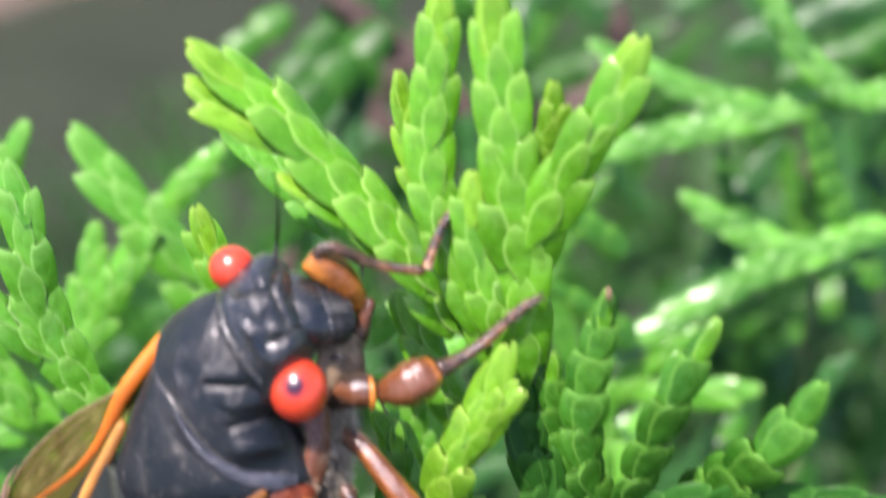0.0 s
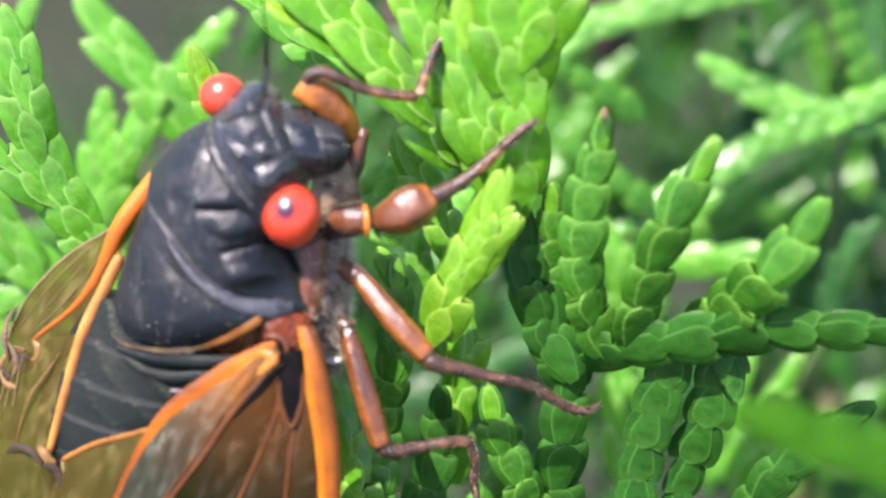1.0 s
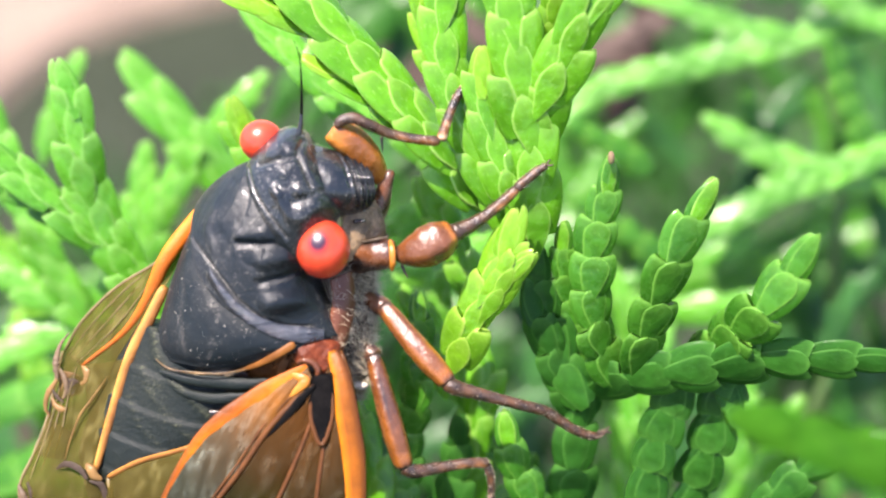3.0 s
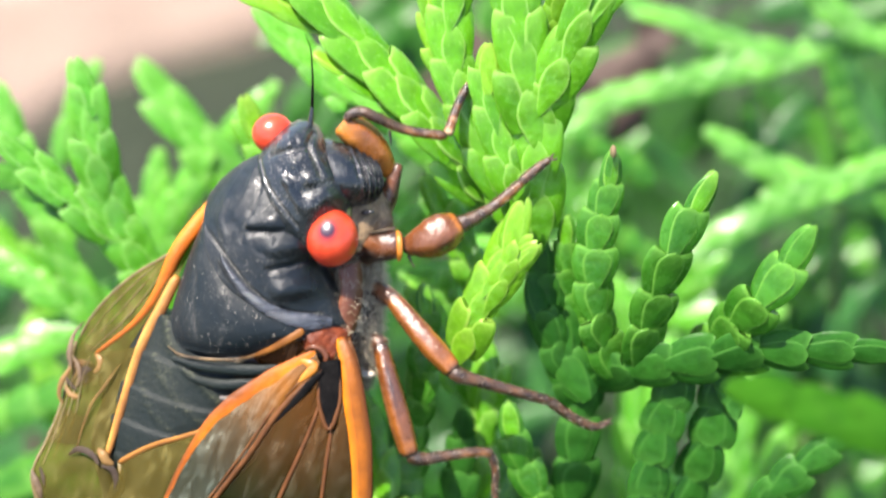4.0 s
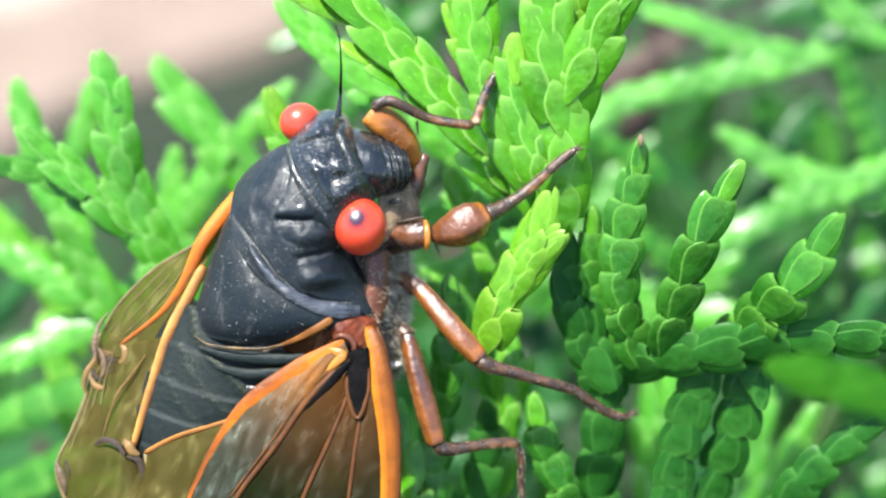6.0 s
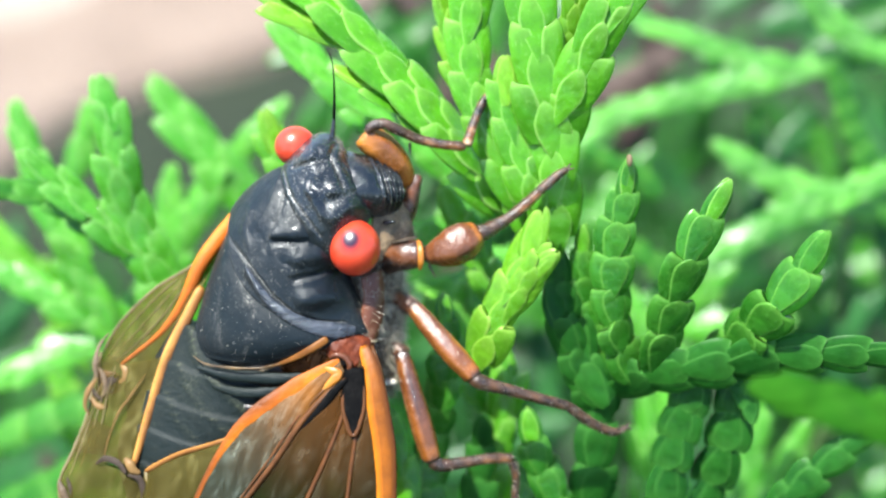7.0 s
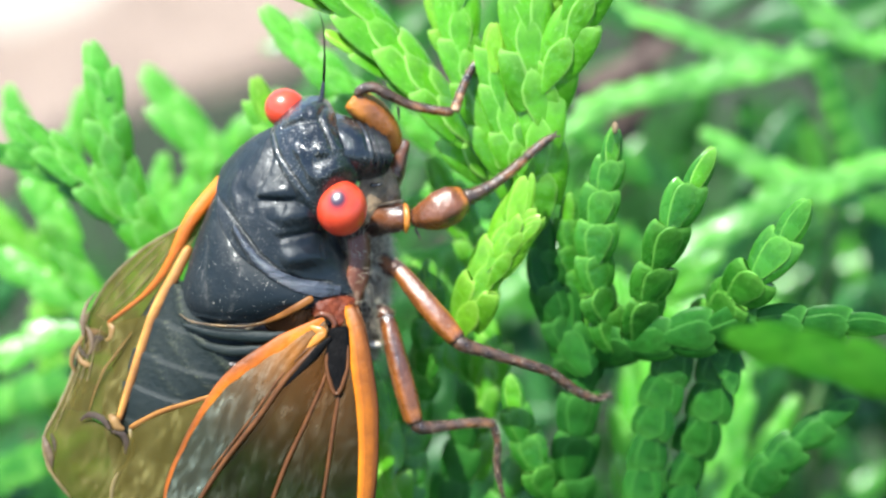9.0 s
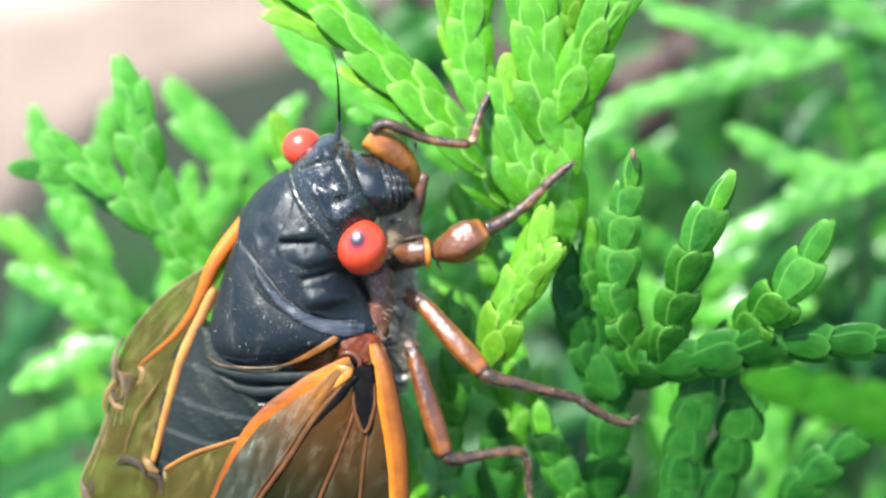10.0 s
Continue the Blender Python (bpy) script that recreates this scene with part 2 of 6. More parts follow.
VEIN_PALE = tinted("vein_tan", (0.10, 0.052, 0.016), (0.27, 0.150, 0.050), 500, 0.42, 0.4, shine=0.25)
STRAP = tinted("hinge_strap_brown", (0.08, 0.026, 0.004), (0.22, 0.082, 0.014), 500, 0.45, 0.5, shine=0.2)
HAIR = tinted("pale_hair", (0.36, 0.29, 0.19), (0.70, 0.62, 0.47), 900, 0.5, 0.0)
SCORCHED = tinted("wing_edge_brown", (0.016, 0.011, 0.009), (0.075, 0.050, 0.034), 900, 0.6, 0.6, shine=0.2)
MAUVE = tinted("wing_edge_grey", (0.040, 0.026, 0.015), (0.17, 0.110, 0.060), 900, 0.5, 0.6, shine=0.3)


def eye_material():
    m, nt, p = mat_nodes("eye_red")
    vec = coords(nt)
    facet = nt.nodes.new("ShaderNodeTexVoronoi")
    facet.inputs["Scale"].default_value = 14000
    nt.links.new(vec, facet.inputs["Vector"])
    n = noise_tex(nt, vec, 900, 3)
    red = ramp(nt, n, [(0.3, (0.42, 0.030, 0.011)), (0.7, (0.54, 0.052, 0.018))]).outputs[0]
    # the dark false pupil of a compound eye
    g = nt.nodes.new("ShaderNodeVectorMath")
    g.operation = "DISTANCE"
    nt.links.new(coords(nt, "UV"), g.inputs[0])
    g.inputs[1].default_value = (0.5, 0.5, 0)
    spot = ramp(nt, g.outputs["Value"], [(0.11, (1, 1, 1)), (0.22, (0, 0, 0))]).outputs[0]
    nt.links.new(mix(nt, spot, red, (0.02, 0.001, 0.015)), p.inputs["Base Color"])
    p.inputs["Roughness"].default_value = 0.30
    p.inputs["Coat Weight"].default_value = 0.25
    p.inputs["Coat Roughness"].default_value = 0.15
    bump(nt, p, facet.outputs["Distance"], 0.12, 0.00003)
    return m


EYE = eye_material()


def membrane(name, tint, body, cover, hinge=None, reach=1.0, wrinkle_sheen=0.03, amber=(0.32, 0.095, 0.0005)):
    """Clear wing skin: lets light through, tinted, amber towards the hinge, with a gloss, pleats and pale streaks
    painted as reflections.
    """
    m, nt, p = mat_nodes(name)
    vec = coords(nt)
    turned = nt.nodes.new("ShaderNodeMapping")
    turned.inputs["Rotation"].default_value = (0, 0, radians(28))
    nt.links.new(vec, turned.inputs[0])
    mp = nt.nodes.new("ShaderNodeMapping")
    mp.inputs["Scale"].default_value = (2.2, 0.75, 1.0)
    nt.links.new(turned.outputs[0], mp.inputs[0])
    n = noise_tex(nt, mp.outputs[0], 330, 6, 0.65)
    fine = noise_tex(nt, mp.outputs[0], 1000, 4, 0.6)
    streak = ramp(nt, fine, [(0.42, (0, 0, 0)), (0.68, (1, 1, 1))]).outputs[0]
    patchy = ramp(nt, n, [(0.42, (0, 0, 0)), (0.62, (1, 1, 1))]).outputs[0]
    # reflections on the wrinkled skin, put into the colour as pale streaks
    glare_streaks = mix(nt, 1.0, streak, patchy, "MULTIPLY")
    pale = tuple(min(1, wrinkle_sheen * k + c * 2.0) for c, k in zip(body, (0.80, 1.0, 0.92)))
    skin, clear, near = mix(nt, glare_streaks, body, pale), tint, None
    if hinge:
        d = nt.nodes.new("ShaderNodeVectorMath")
        d.operation = "DISTANCE"
        nt.links.new(vec, d.inputs[0])
        d.inputs[1].default_value = Vector(hinge) * MM
        near = ramp(nt, d.outputs["Value"], [(0.0012 * reach, (1, 1, 1)), (0.0040 * reach, (0.95, 0.95, 0.95)), (0.0085 * reach, (0, 0, 0))]).outputs[0]
        near = mix(nt, 0.35, near, mix(nt, 1.0, near, n, "MULTIPLY"))
        skin = mix(nt, near, skin, amber)
        clear = mix(nt, near, tint, (0.70, 0.36, 0.05))
    if isinstance(skin, tuple):
        p.inputs["Base Color"].default_value = (*skin, 1)
    else:
        nt.links.new(skin, p.inputs["Base Color"])
    p.inputs["Roughness"].default_value = 0.45
    p.inputs["Specular IOR Level"].default_value = 0.1
    bump(nt, p, mix(nt, 0.5, n, fine), 0.6, 0.0002)
    t = nt.nodes.new("ShaderNodeBsdfTransparent")
    if isinstance(clear, tuple):
        t.inputs[0].default_value = (*clear, 1)
    else:
        nt.links.new(clear, t.inputs[0])
    mx = nt.nodes.new("ShaderNodeMixShader")
    f = ramp(nt, mix(nt, 0.5, n, glare_streaks), [(0.15, (cover - 0.10,) * 3), (0.7, (cover + 0.12,) * 3)]).outputs[0]
    if near:
        f = mix(nt, 1.0, f, mix(nt, 0.65, (0, 0, 0), near), "ADD")
    nt.links.new(f, mx.inputs[0])
    nt.links.new(t.outputs[0], mx.inputs[1])
    nt.links.new(p.outputs[0], mx.inputs[2])
    nt.links.new(mx.outputs[0], nt.nodes["Material Output"].inputs[0])
    return m


SKIN = membrane("wing_skin_olive", (0.46, 0.42, 0.22), (0.030, 0.029, 0.013), 0.26, (-6.83, -11.44, 1.80), 0.70, 0.06, (0.080, 0.026, 0.002))
SKIN_REAR = membrane("wing_skin_rear", (0.62, 0.63, 0.48), (0.062, 0.064, 0.044), 0.40, (-8.40, -10.46, 1.80), 0.56, 0.17, (0.22, 0.070, 0.002))
SKIN_AMBER = membrane("wing_skin_amber", (0.50, 0.24, 0.05), (0.085, 0.028, 0.004), 0.55)
SKIN_SCORCHED = membrane("wing_skin_brown", (0.42, 0.28, 0.13), (0.13, 0.072, 0.028), 0.78)
SKIN_GREEN = membrane("wing_skin_green", (0.70, 0.66, 0.34), (0.100, 0.080, 0.021), 0.40)
CELL_BLACK = tinted("wing_cell_black", (0.0015, 0.0015, 0.0015), (0.006, 0.005, 0.0045), 700, 0.5, 0.5, shine=0.05)


def ground_material(name, a, b, c, scale, rough):
    m, nt, p = mat_nodes(name)
    vec = coords(nt)
    n = noise_tex(nt, vec, scale, 8, 0.7)
    n2 = noise_tex(nt, vec, scale * 0.08, 4)
    col = ramp(nt, n, [(0.3, a), (0.5, b), (0.72, c)]).outputs[0]
    col = mix(nt, ramp(nt, n2, [(0.4, (0, 0, 0)), (0.65, (0.6, 0.6, 0.6))]).outputs[0], col, a)
    nt.links.new(col, p.inputs["Base Color"])
    p.inputs["Roughness"].default_value = rough
    p.inputs["Specular IOR Level"].default_value = 0.1
    bump(nt, p, n, 0.8, 0.01)
    return m


MULCH = ground_material("bark_mulch", (0.018, 0.025, 0.014), (0.034, 0.042, 0.026), (0.056, 0.060, 0.040), 60, 0.9)
PAVING = ground_material("pale_paving", (0.33, 0.275, 0.215), (0.42, 0.35, 0.28), (0.51, 0.43, 0.345), 140, 0.85)
SOIL = ground_material("bare_soil", (0.19, 0.136, 0.103), (0.28, 0.206, 0.158), (0.37, 0.28, 0.22), 90, 0.9)
STEM = tinted("green_stem", (0.030, 0.075, 0.014), (0.075, 0.125, 0.030), 500, 0.6, 0.5)
TWIG = tinted("twig_bark", (0.07, 0.10, 0.02), (0.16, 0.10, 0.05), 700, 0.7, 0.6)


# ---------------------------------------------------------------- mesh helpers
def V(p):
    return Vector(p)


def spline(pts, n):
    """n points, evenly spread along a smooth curve through pts (tuples of any length)."""
    a = np.array(pts, float)
    if len(a) == 2:
        dense = np.array([a[0] + (a[1] - a[0]) * k for k in np.linspace(0, 1, 40)])
    else:
        ext = np.vstack([2 * a[0] - a[1], a, 2 * a[-1] - a[-2]])
        dense = []
        for i in range(1, len(ext) - 2):
            p0, p1, p2, p3 = ext[i - 1:i + 3]
            for k in np.linspace(0, 1, 24, endpoint=False):
                dense.append(0.5 * (2 * p1 + (p2 - p0) * k + (2 * p0 - 5 * p1 + 4 * p2 - p3) * k * k
                                    + (3 * p1 - p0 - 3 * p2 + p3) * k ** 3))
        dense.append(a[-1])
        dense = np.array(dense)
    step = np.linalg.norm(np.diff(dense[:, :3], axis=0), axis=1)
    s = np.concatenate([[0], np.cumsum(step)])
    at = np.linspace(0, s[-1], n)
    return np.stack([np.interp(at, s, dense[:, c]) for c in range(dense.shape[1])], 1)


def mesh_of(name, verts, faces, material, smooth=True):
    me = bpy.data.meshes.new(name)
    me.from_pydata([tuple(v) for v in verts], [], faces)
    me.materials.append(material)
    if smooth:
        me.polygons.foreach_set("use_smooth", [True] * len(me.polygons))
    me.update()
    return me


def part(name, me, parent, label=""):
    """Link a mesh as one object under a thing or a part, in its parent's space."""
    ob = new(name, me)
    ob.parent = parent
    if label:
        tagged(ob, label)
    return ob


def rings_mesh(name, rings, material, caps=True):
    n = len(rings[0])
    verts = [v for r in rings for v in r]
    faces = []
    for i in range(len(rings) - 1):
        for j in range(n):
            k = (j + 1) % n
            faces.append((i * n + j, i * n + k, (i + 1) * n + k, (i + 1) * n + j))
    if caps:
        for base, ring, flip in ((0, rings[0], True), ((len(rings) - 1) * n, rings[-1], False)):
            c = sum((Vector(v) for v in ring), Vector()) / n
            verts.append(c)
            m = len(verts) - 1
            for j in range(n):
                k = (j + 1) % n
                faces.append((base + k, base + j, m) if flip else (base + j, base + k, m))
    return mesh_of(name, verts, faces, material)


def tube(name, pts, radii, material, seg=12, n=None, squash=1.0, knobs=0.0, tone=None, blunt=0.62, flute=0.0):
    """A limb or vein along pts (mm) with radii (mm) along the way."""
    n = n or max(6, 5 * len(pts))
    r = np.interp(np.linspace(0, 1, n), np.linspace(0, 1, len(radii)), radii)
    c = spline(pts, n)
    rings = []
    ref = Vector((0, 0, 1))
    for i in range(n):
        t = Vector(c[min(i + 1, n - 1)] - c[max(i - 1, 0)]).normalized()
        side = t.cross(ref)
        if side.length < 1e-3:
            side = t.cross(Vector((1, 0, 0)))
        side.normalize()
        up = side.cross(t)
        end = min(i, n - 1 - i)
        rr = r[i] * (blunt if end == 0 else 0.92 if end == 1 else 1.0)
        rr *= 1 + knobs * math.sin(i * 2.7) * math.sin(i * 1.3)
        rings.append([(Vector(c[i]) + (side * math.cos(a) + up * math.sin(a) * squash) * rr * (1 + flute * math.cos(a * 5 + 0.6))) * MM
                      for a in (2 * math.pi * k / seg for k in range(seg))])
    me = rings_mesh(name, rings, material)
    if tone:
        values = [tone(i / (n - 1), 2 * math.pi * k / seg) for i in range(n) for k in range(seg)]
        values += [values[-1]] * (len(me.vertices) - len(values))
        me.attributes.new("tone", "FLOAT", "POINT").data.foreach_set("value", values)
    return me


def distance_to(pts, line):
    """Distance across the shrub's face from points to a line of points."""
    best = np.full(len(pts), 1e9)
    a = np.array([p[:2] for p in line])
    if len(a) == 1:
        return np.linalg.norm(pts[:, :2] - a[0], axis=1)
    for p, q in zip(a[:-1], a[1:]):
        k = np.clip(((pts[:, :2] - p) @ (q - p)) / ((q - p) @ (q - p)), 0, 1)
        best = np.minimum(best, np.linalg.norm(pts[:, :2] - p - k[:, None] * (q - p), axis=1))
    return best


def loft(name, stations, material, seg=40, rows=40, below=0.55, shape=None, power=1.0, marks=()):
    """A shell over stations (left, right, height, bow): domed cross-sections from left to right edge.
    shape(s, a) returns the extra height in mm at the way s and angle a."""
    flat = [(*((V(l) + V(r)) / 2), *((V(r) - V(l)) / 2), h, *b) for l, r, h, b in stations]
    c = spline(flat, rows)
    rings = []
    for i, q in enumerate(c):
        mid, half, h, bow = Vector(q[:3]), Vector(q[3:6]), q[6], Vector((q[7], q[8], 0))
        t = Vector(c[min(i + 1, rows - 1)][:3] - c[max(i - 1, 0)][:3])
        up = half.cross(t)
        if up.z < 0:
            up = -up
        up = (up.normalized() + Vector((0, 0, 1.2))).normalized()
        s = i / (rows - 1)
        ring = []
        for k in range(seg):
            a = 2 * math.pi * k / seg
            ca, sa = math.cos(a), math.sin(a)
            lift = h * (abs(sa) ** power) * (1 if sa > 0 else -below)
            p = mid + half * ca + up * lift + bow * max(sa, 0) ** 2
            if shape and sa > -0.2:
                p += up * shape(s, a)
            ring.append(p)
        if marks:
            pts = np.array([p[:] for p in ring])
            for line, wide, rise, *_ in marks:
                d = distance_to(pts, line)
                lift = rise * np.exp(-(d / wide) ** 2)
                for k in range(seg // 2 + 1):
                    ring[k] = ring[k] + up * lift[k]
        rings.append([p * MM for p in ring])
    me = rings_mesh(name, rings, material)
    dusty = [m for m in marks if len(m) > 3]
    if dusty:                                                  # dust lies in the seams
        co = np.array([v.co[:] for v in me.vertices]) / MM
        amount = np.zeros(len(co))
        for line, wide, rise, dust in dusty:
            amount = np.maximum(amount, dust * np.exp(-(distance_to(co, line) / (wide * 0.8)) ** 2))
        layer = me.attributes.new("dust", "FLOAT", "POINT")
        layer.data.foreach_set("value", amount)
    return me


def ellipsoid(name, centre, axes, material, seg=36, rows=20, pole=(0, 0, 1)):
    """A rounded body with its pole along `pole`; the uv map is centred on the pole."""
    z = V(pole).normalized()
    x = z.cross(Vector((0, 1, 0.01))).normalized()
    y = z.cross(x)
    rot = Matrix((x, y, z)).transposed()
    bm = bmesh.new()
    bmesh.ops.create_uvsphere(bm, u_segments=seg, v_segments=rows, radius=1.0)
    uv = bm.loops.layers.uv.new("UVMap")
    for f in bm.faces:
        f.smooth = True
        for lp in f.loops:
            co = lp.vert.co
            lp[uv].uv = (0.5 + co.x * 0.5 if co.z > 0 else 0.99, 0.5 + co.y * 0.5 if co.z > 0 else 0.99)
    for v in bm.verts:
        p = rot @ v.co
        v.co = (V(centre) + Vector((p.x * axes[0], p.y * axes[1], p.z * axes[2]))) * MM
    me = bpy.data.meshes.new(name)
    bm.to_mesh(me)
    bm.free()
    me.materials.append(material)
    return me


def ruled(name, a, b, material, n=26, across=8, belly=0.25, thick=0.03, ripple=0.06):
    """A thin skin between two curves, slightly bellied and rippled, with a real thickness."""
    pa, pb = spline(a, n), spline(b, n)
    top = []
    for i in range(n):
        for j in range(across + 1):
            k = j / across
            p = Vector(pa[i] * (1 - k) + pb[i] * k)
            p.z += belly * math.sin(math.pi * k) + ripple * math.sin(math.pi * k) * math.sin(i * 1.1 + j * 1.7 + 0.8 * math.sin(i * 0.37))
            top.append(p)
    w = across + 1
    verts = [p * MM for p in top] + [(p - Vector((0, 0, thick))) * MM for p in top]
    o = n * w
    faces = []
    for i in range(n - 1):
        for j in range(across):
            q = (i * w + j, i * w + j + 1, (i + 1) * w + j + 1, (i + 1) * w + j)
            faces.append(q)
            faces.append(tuple(o + v for v in reversed(q)))
    for i in range(n - 1):
        for j, f in ((0, 1), (across, 0)):
            p, q = i * w + j, (i + 1) * w + j
            faces.append((p, q, o + q, o + p) if f else (q, p, o + p, o + q))
    return mesh_of(name, verts, faces, material)


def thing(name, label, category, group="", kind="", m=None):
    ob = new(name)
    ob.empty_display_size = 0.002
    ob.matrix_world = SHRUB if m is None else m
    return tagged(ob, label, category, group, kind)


# ---------------------------------------------------------------- ground
def build_ground():
    rng = random.Random(4)
    n = 60
    verts, faces = [], []
    xs = [math.copysign(abs(k) ** 2.6, k) * 400 for k in np.linspace(-1, 1, n)]
    for y in xs:
        for x in xs:
            near = math.exp(-(x * x + (y - 1) ** 2) / 9)
            verts.append((x, y + 1.0, (rng.random() - 0.5) * 0.012 * near))
    for i in range(n - 1):
        for j in range(n - 1):
            faces.append((i * n + j, i * n + j + 1, (i + 1) * n + j + 1, (i + 1) * n + j))
    g = new("ground", mesh_of("ground", verts, faces, MULCH))
    tagged(g, "dark grey-brown bark mulch under the shrub", "ground", kind="structure")
    # a pale path beyond the bed, raised a little over the mulch
    a, b = Vector((-0.47, 1.20, 0)), Vector((-0.22, 1.52, 0))
    d = (b - a).normalized()
    side = Vector((-d.y, d.x, 0))
    a += side * 0.08
    rows = []
    for k in range(401):
        at = -20 + 40 * k / 400
        wob = 0.045 * math.sin(at * 7.0 + 0.6) + 0.03 * math.sin(at * 17.0)
        rows.append([a + d * at + side * (o + (wob if o < 0.1 else -wob)) + Vector((0, 0, z))
                     for o, z in ((0.0, -0.02), (0.0, 0.022), (0.02, 0.03), (1.30, 0.03), (1.32, 0.022), (1.32, -0.02))])
    verts = [v for r in rows for v in r]
    faces = [(i * 6 + j, i * 6 + j + 1, (i + 1) * 6 + j + 1, (i + 1) * 6 + j) for i in range(400) for j in range(5)]
    p = new("pavement", mesh_of("pavement", verts, faces, PAVING, False))
    tagged(p, "pale sunlit concrete garden path beyond the shrub", "path", kind="structure")
    # bare soil washed up along the path's edge, in an uneven strip
    rows = []
    for k in range(401):
        at = -20 + 40 * k / 400
        near = -0.155 + 0.04 * math.sin(at * 5.1 + 1.0) + 0.025 * math.sin(at * 13.7)
        over = 0.16 + 0.05 * math.sin(at * 8.3 + 2.0) + 0.03 * math.sin(at * 21.0)
        rows.append([a + d * at + side * o + Vector((0, 0, z)) for o, z in ((near, -0.01), (near + 0.02, 0.02), (over - 0.02, 0.038), (over, 0.036), (over + 0.01, 0.02))])
    verts = [v for r in rows for v in r]
    faces = [(i * 5 + j, i * 5 + j + 1, (i + 1) * 5 + j + 1, (i + 1) * 5 + j) for i in range(400) for j in range(4)]
    e = new("soil_strip", mesh_of("soil_strip", verts, faces, SOIL, False))
    tagged(e, "pinkish-brown bare soil along the path's edge", "soil", kind="structure")


build_ground()


# ---------------------------------------------------------------- cicada
def build_cicada():
    bug = thing("cicada", "black cicada with red eyes and orange-veined wings clinging to arborvitae", "insect")

    def rough(s, a):
        return 0.012 * math.sin(a * 23 + s * 9) * math.sin(s * 31)

    # seams, folds and bosses on the shell: a line, its half width, its rise and the dust in it
    head_seam = ([(-10.08, 3.76, 0.00), (-9.52, 2.20, 0.00), (-8.74, 1.06, 0.00), (-7.60, -0.51, 0.00)], 0.075, -0.10, 0.6)
    shoulder_marks = [
        head_seam,
        ([(-10.40, 3.41, 0.00), (-10.84, 1.70, 0.00), (-11.62, 0.49, 0.00)], 0.28, 0.07),
        ([(-9.77, 2.80, 0.00), (-10.16, 1.20, 0.00), (-10.77, -0.08, 0.00), (-11.20, -1.29, 0.00)], 0.12, -0.10, 0.2),
        ([(-10.63, -0.79, 0.00), (-9.06, -0.87, 0.00), (-7.78, -0.72, 0.00)], 0.15, -0.30),
        ([(-10.63, -0.22, 0.00), (-9.06, -0.15, 0.00)], 0.45, 0.16)]
    shoulder_marks += [
        ([(-9.42, -3.25, 0.00), (-8.00, -2.93, 0.00), (-6.72, -2.44, 0.00)], 0.17, -0.36),
        ([(-9.06, -1.93, 0.00), (-7.64, -1.72, 0.00)], 0.48, 0.30),
        ([(-8.54, -4.50, 0.00), (-6.58, -4.07, 0.00)], 0.65, 0.48),
        ([(-13.58, -0.58, 0.00), (-12.76, -1.50, 0.00), (-11.80, -2.71, 0.00), (-10.78, -4.07, 0.00), (-9.43, -5.28, 0.00), (-7.83, -5.85, 0.00), (-6.22, -5.93, 0.00)], 0.09, -0.12, 0.3),
        ([(-12.26, 1.20, 0.00), (-12.62, 0.13, 0.00), (-12.26, -1.11, 0.00)], 0.3, 0.10),
        ([(-12.27, -2.64, 0.00), (-11.49, -3.78, 0.00), (-10.32, -5.07, 0.00), (-8.54, -6.07, 0.00), (-6.40, -6.46, 0.00)], 0.30, 0.20)]
    back_marks = [
        ([(-13.76, -1.29, 0.00), (-12.62, -2.71, 0.00), (-11.20, -4.57, 0.00), (-9.43, -5.99, 0.00), (-7.29, -6.85, 0.00)], 0.08, -0.10, 0.35),
        ([(-11.74, -4.67, 0.00), (-12.28, -6.27, 0.00), (-12.56, -7.88, 0.00)], 0.10, -0.05, 0.25),
        ([(-14.22, -3.42, 0.00), (-14.48, -5.56, 0.00), (-14.13, -7.52, 0.00)], 0.12, -0.06, 0.2),
        ([(-15.66, -8.12, 0.00), (-13.70, -8.41, 0.00), (-11.21, -8.52, 0.00), (-9.08, -7.78, 0.00)], 0.12, 0.10, 0.08),
        ([(-12.27, -4.56, 0.00)], 0.35, 0.05, 0.5)]
    belly_marks = [
        ([(-16.47, -6.27, 0.00), (-16.12, -7.87, 0.00), (-15.41, -9.19, 0.00), (-13.99, -10.37, 0.00), (-12.71, -11.80, 0.00)], 0.16, 0.22, 0.5),
        ([(-17.26, -8.47, 0.00), (-16.69, -10.01, 0.00), (-15.66, -11.43, 0.00), (-14.25, -12.76, 0.00), (-13.36, -13.33, 0.00)], 0.08, 0.12, 0.40),
        ([(-18.11, -10.36, 0.00), (-17.34, -12.14, 0.00), (-16.03, -13.68, 0.00), (-14.61, -14.65, 0.00)], 0.08, 0.10, 0.30),
        ([(-16.37, -9.83, 0.00)], 0.6, 0.0, 0.3)]
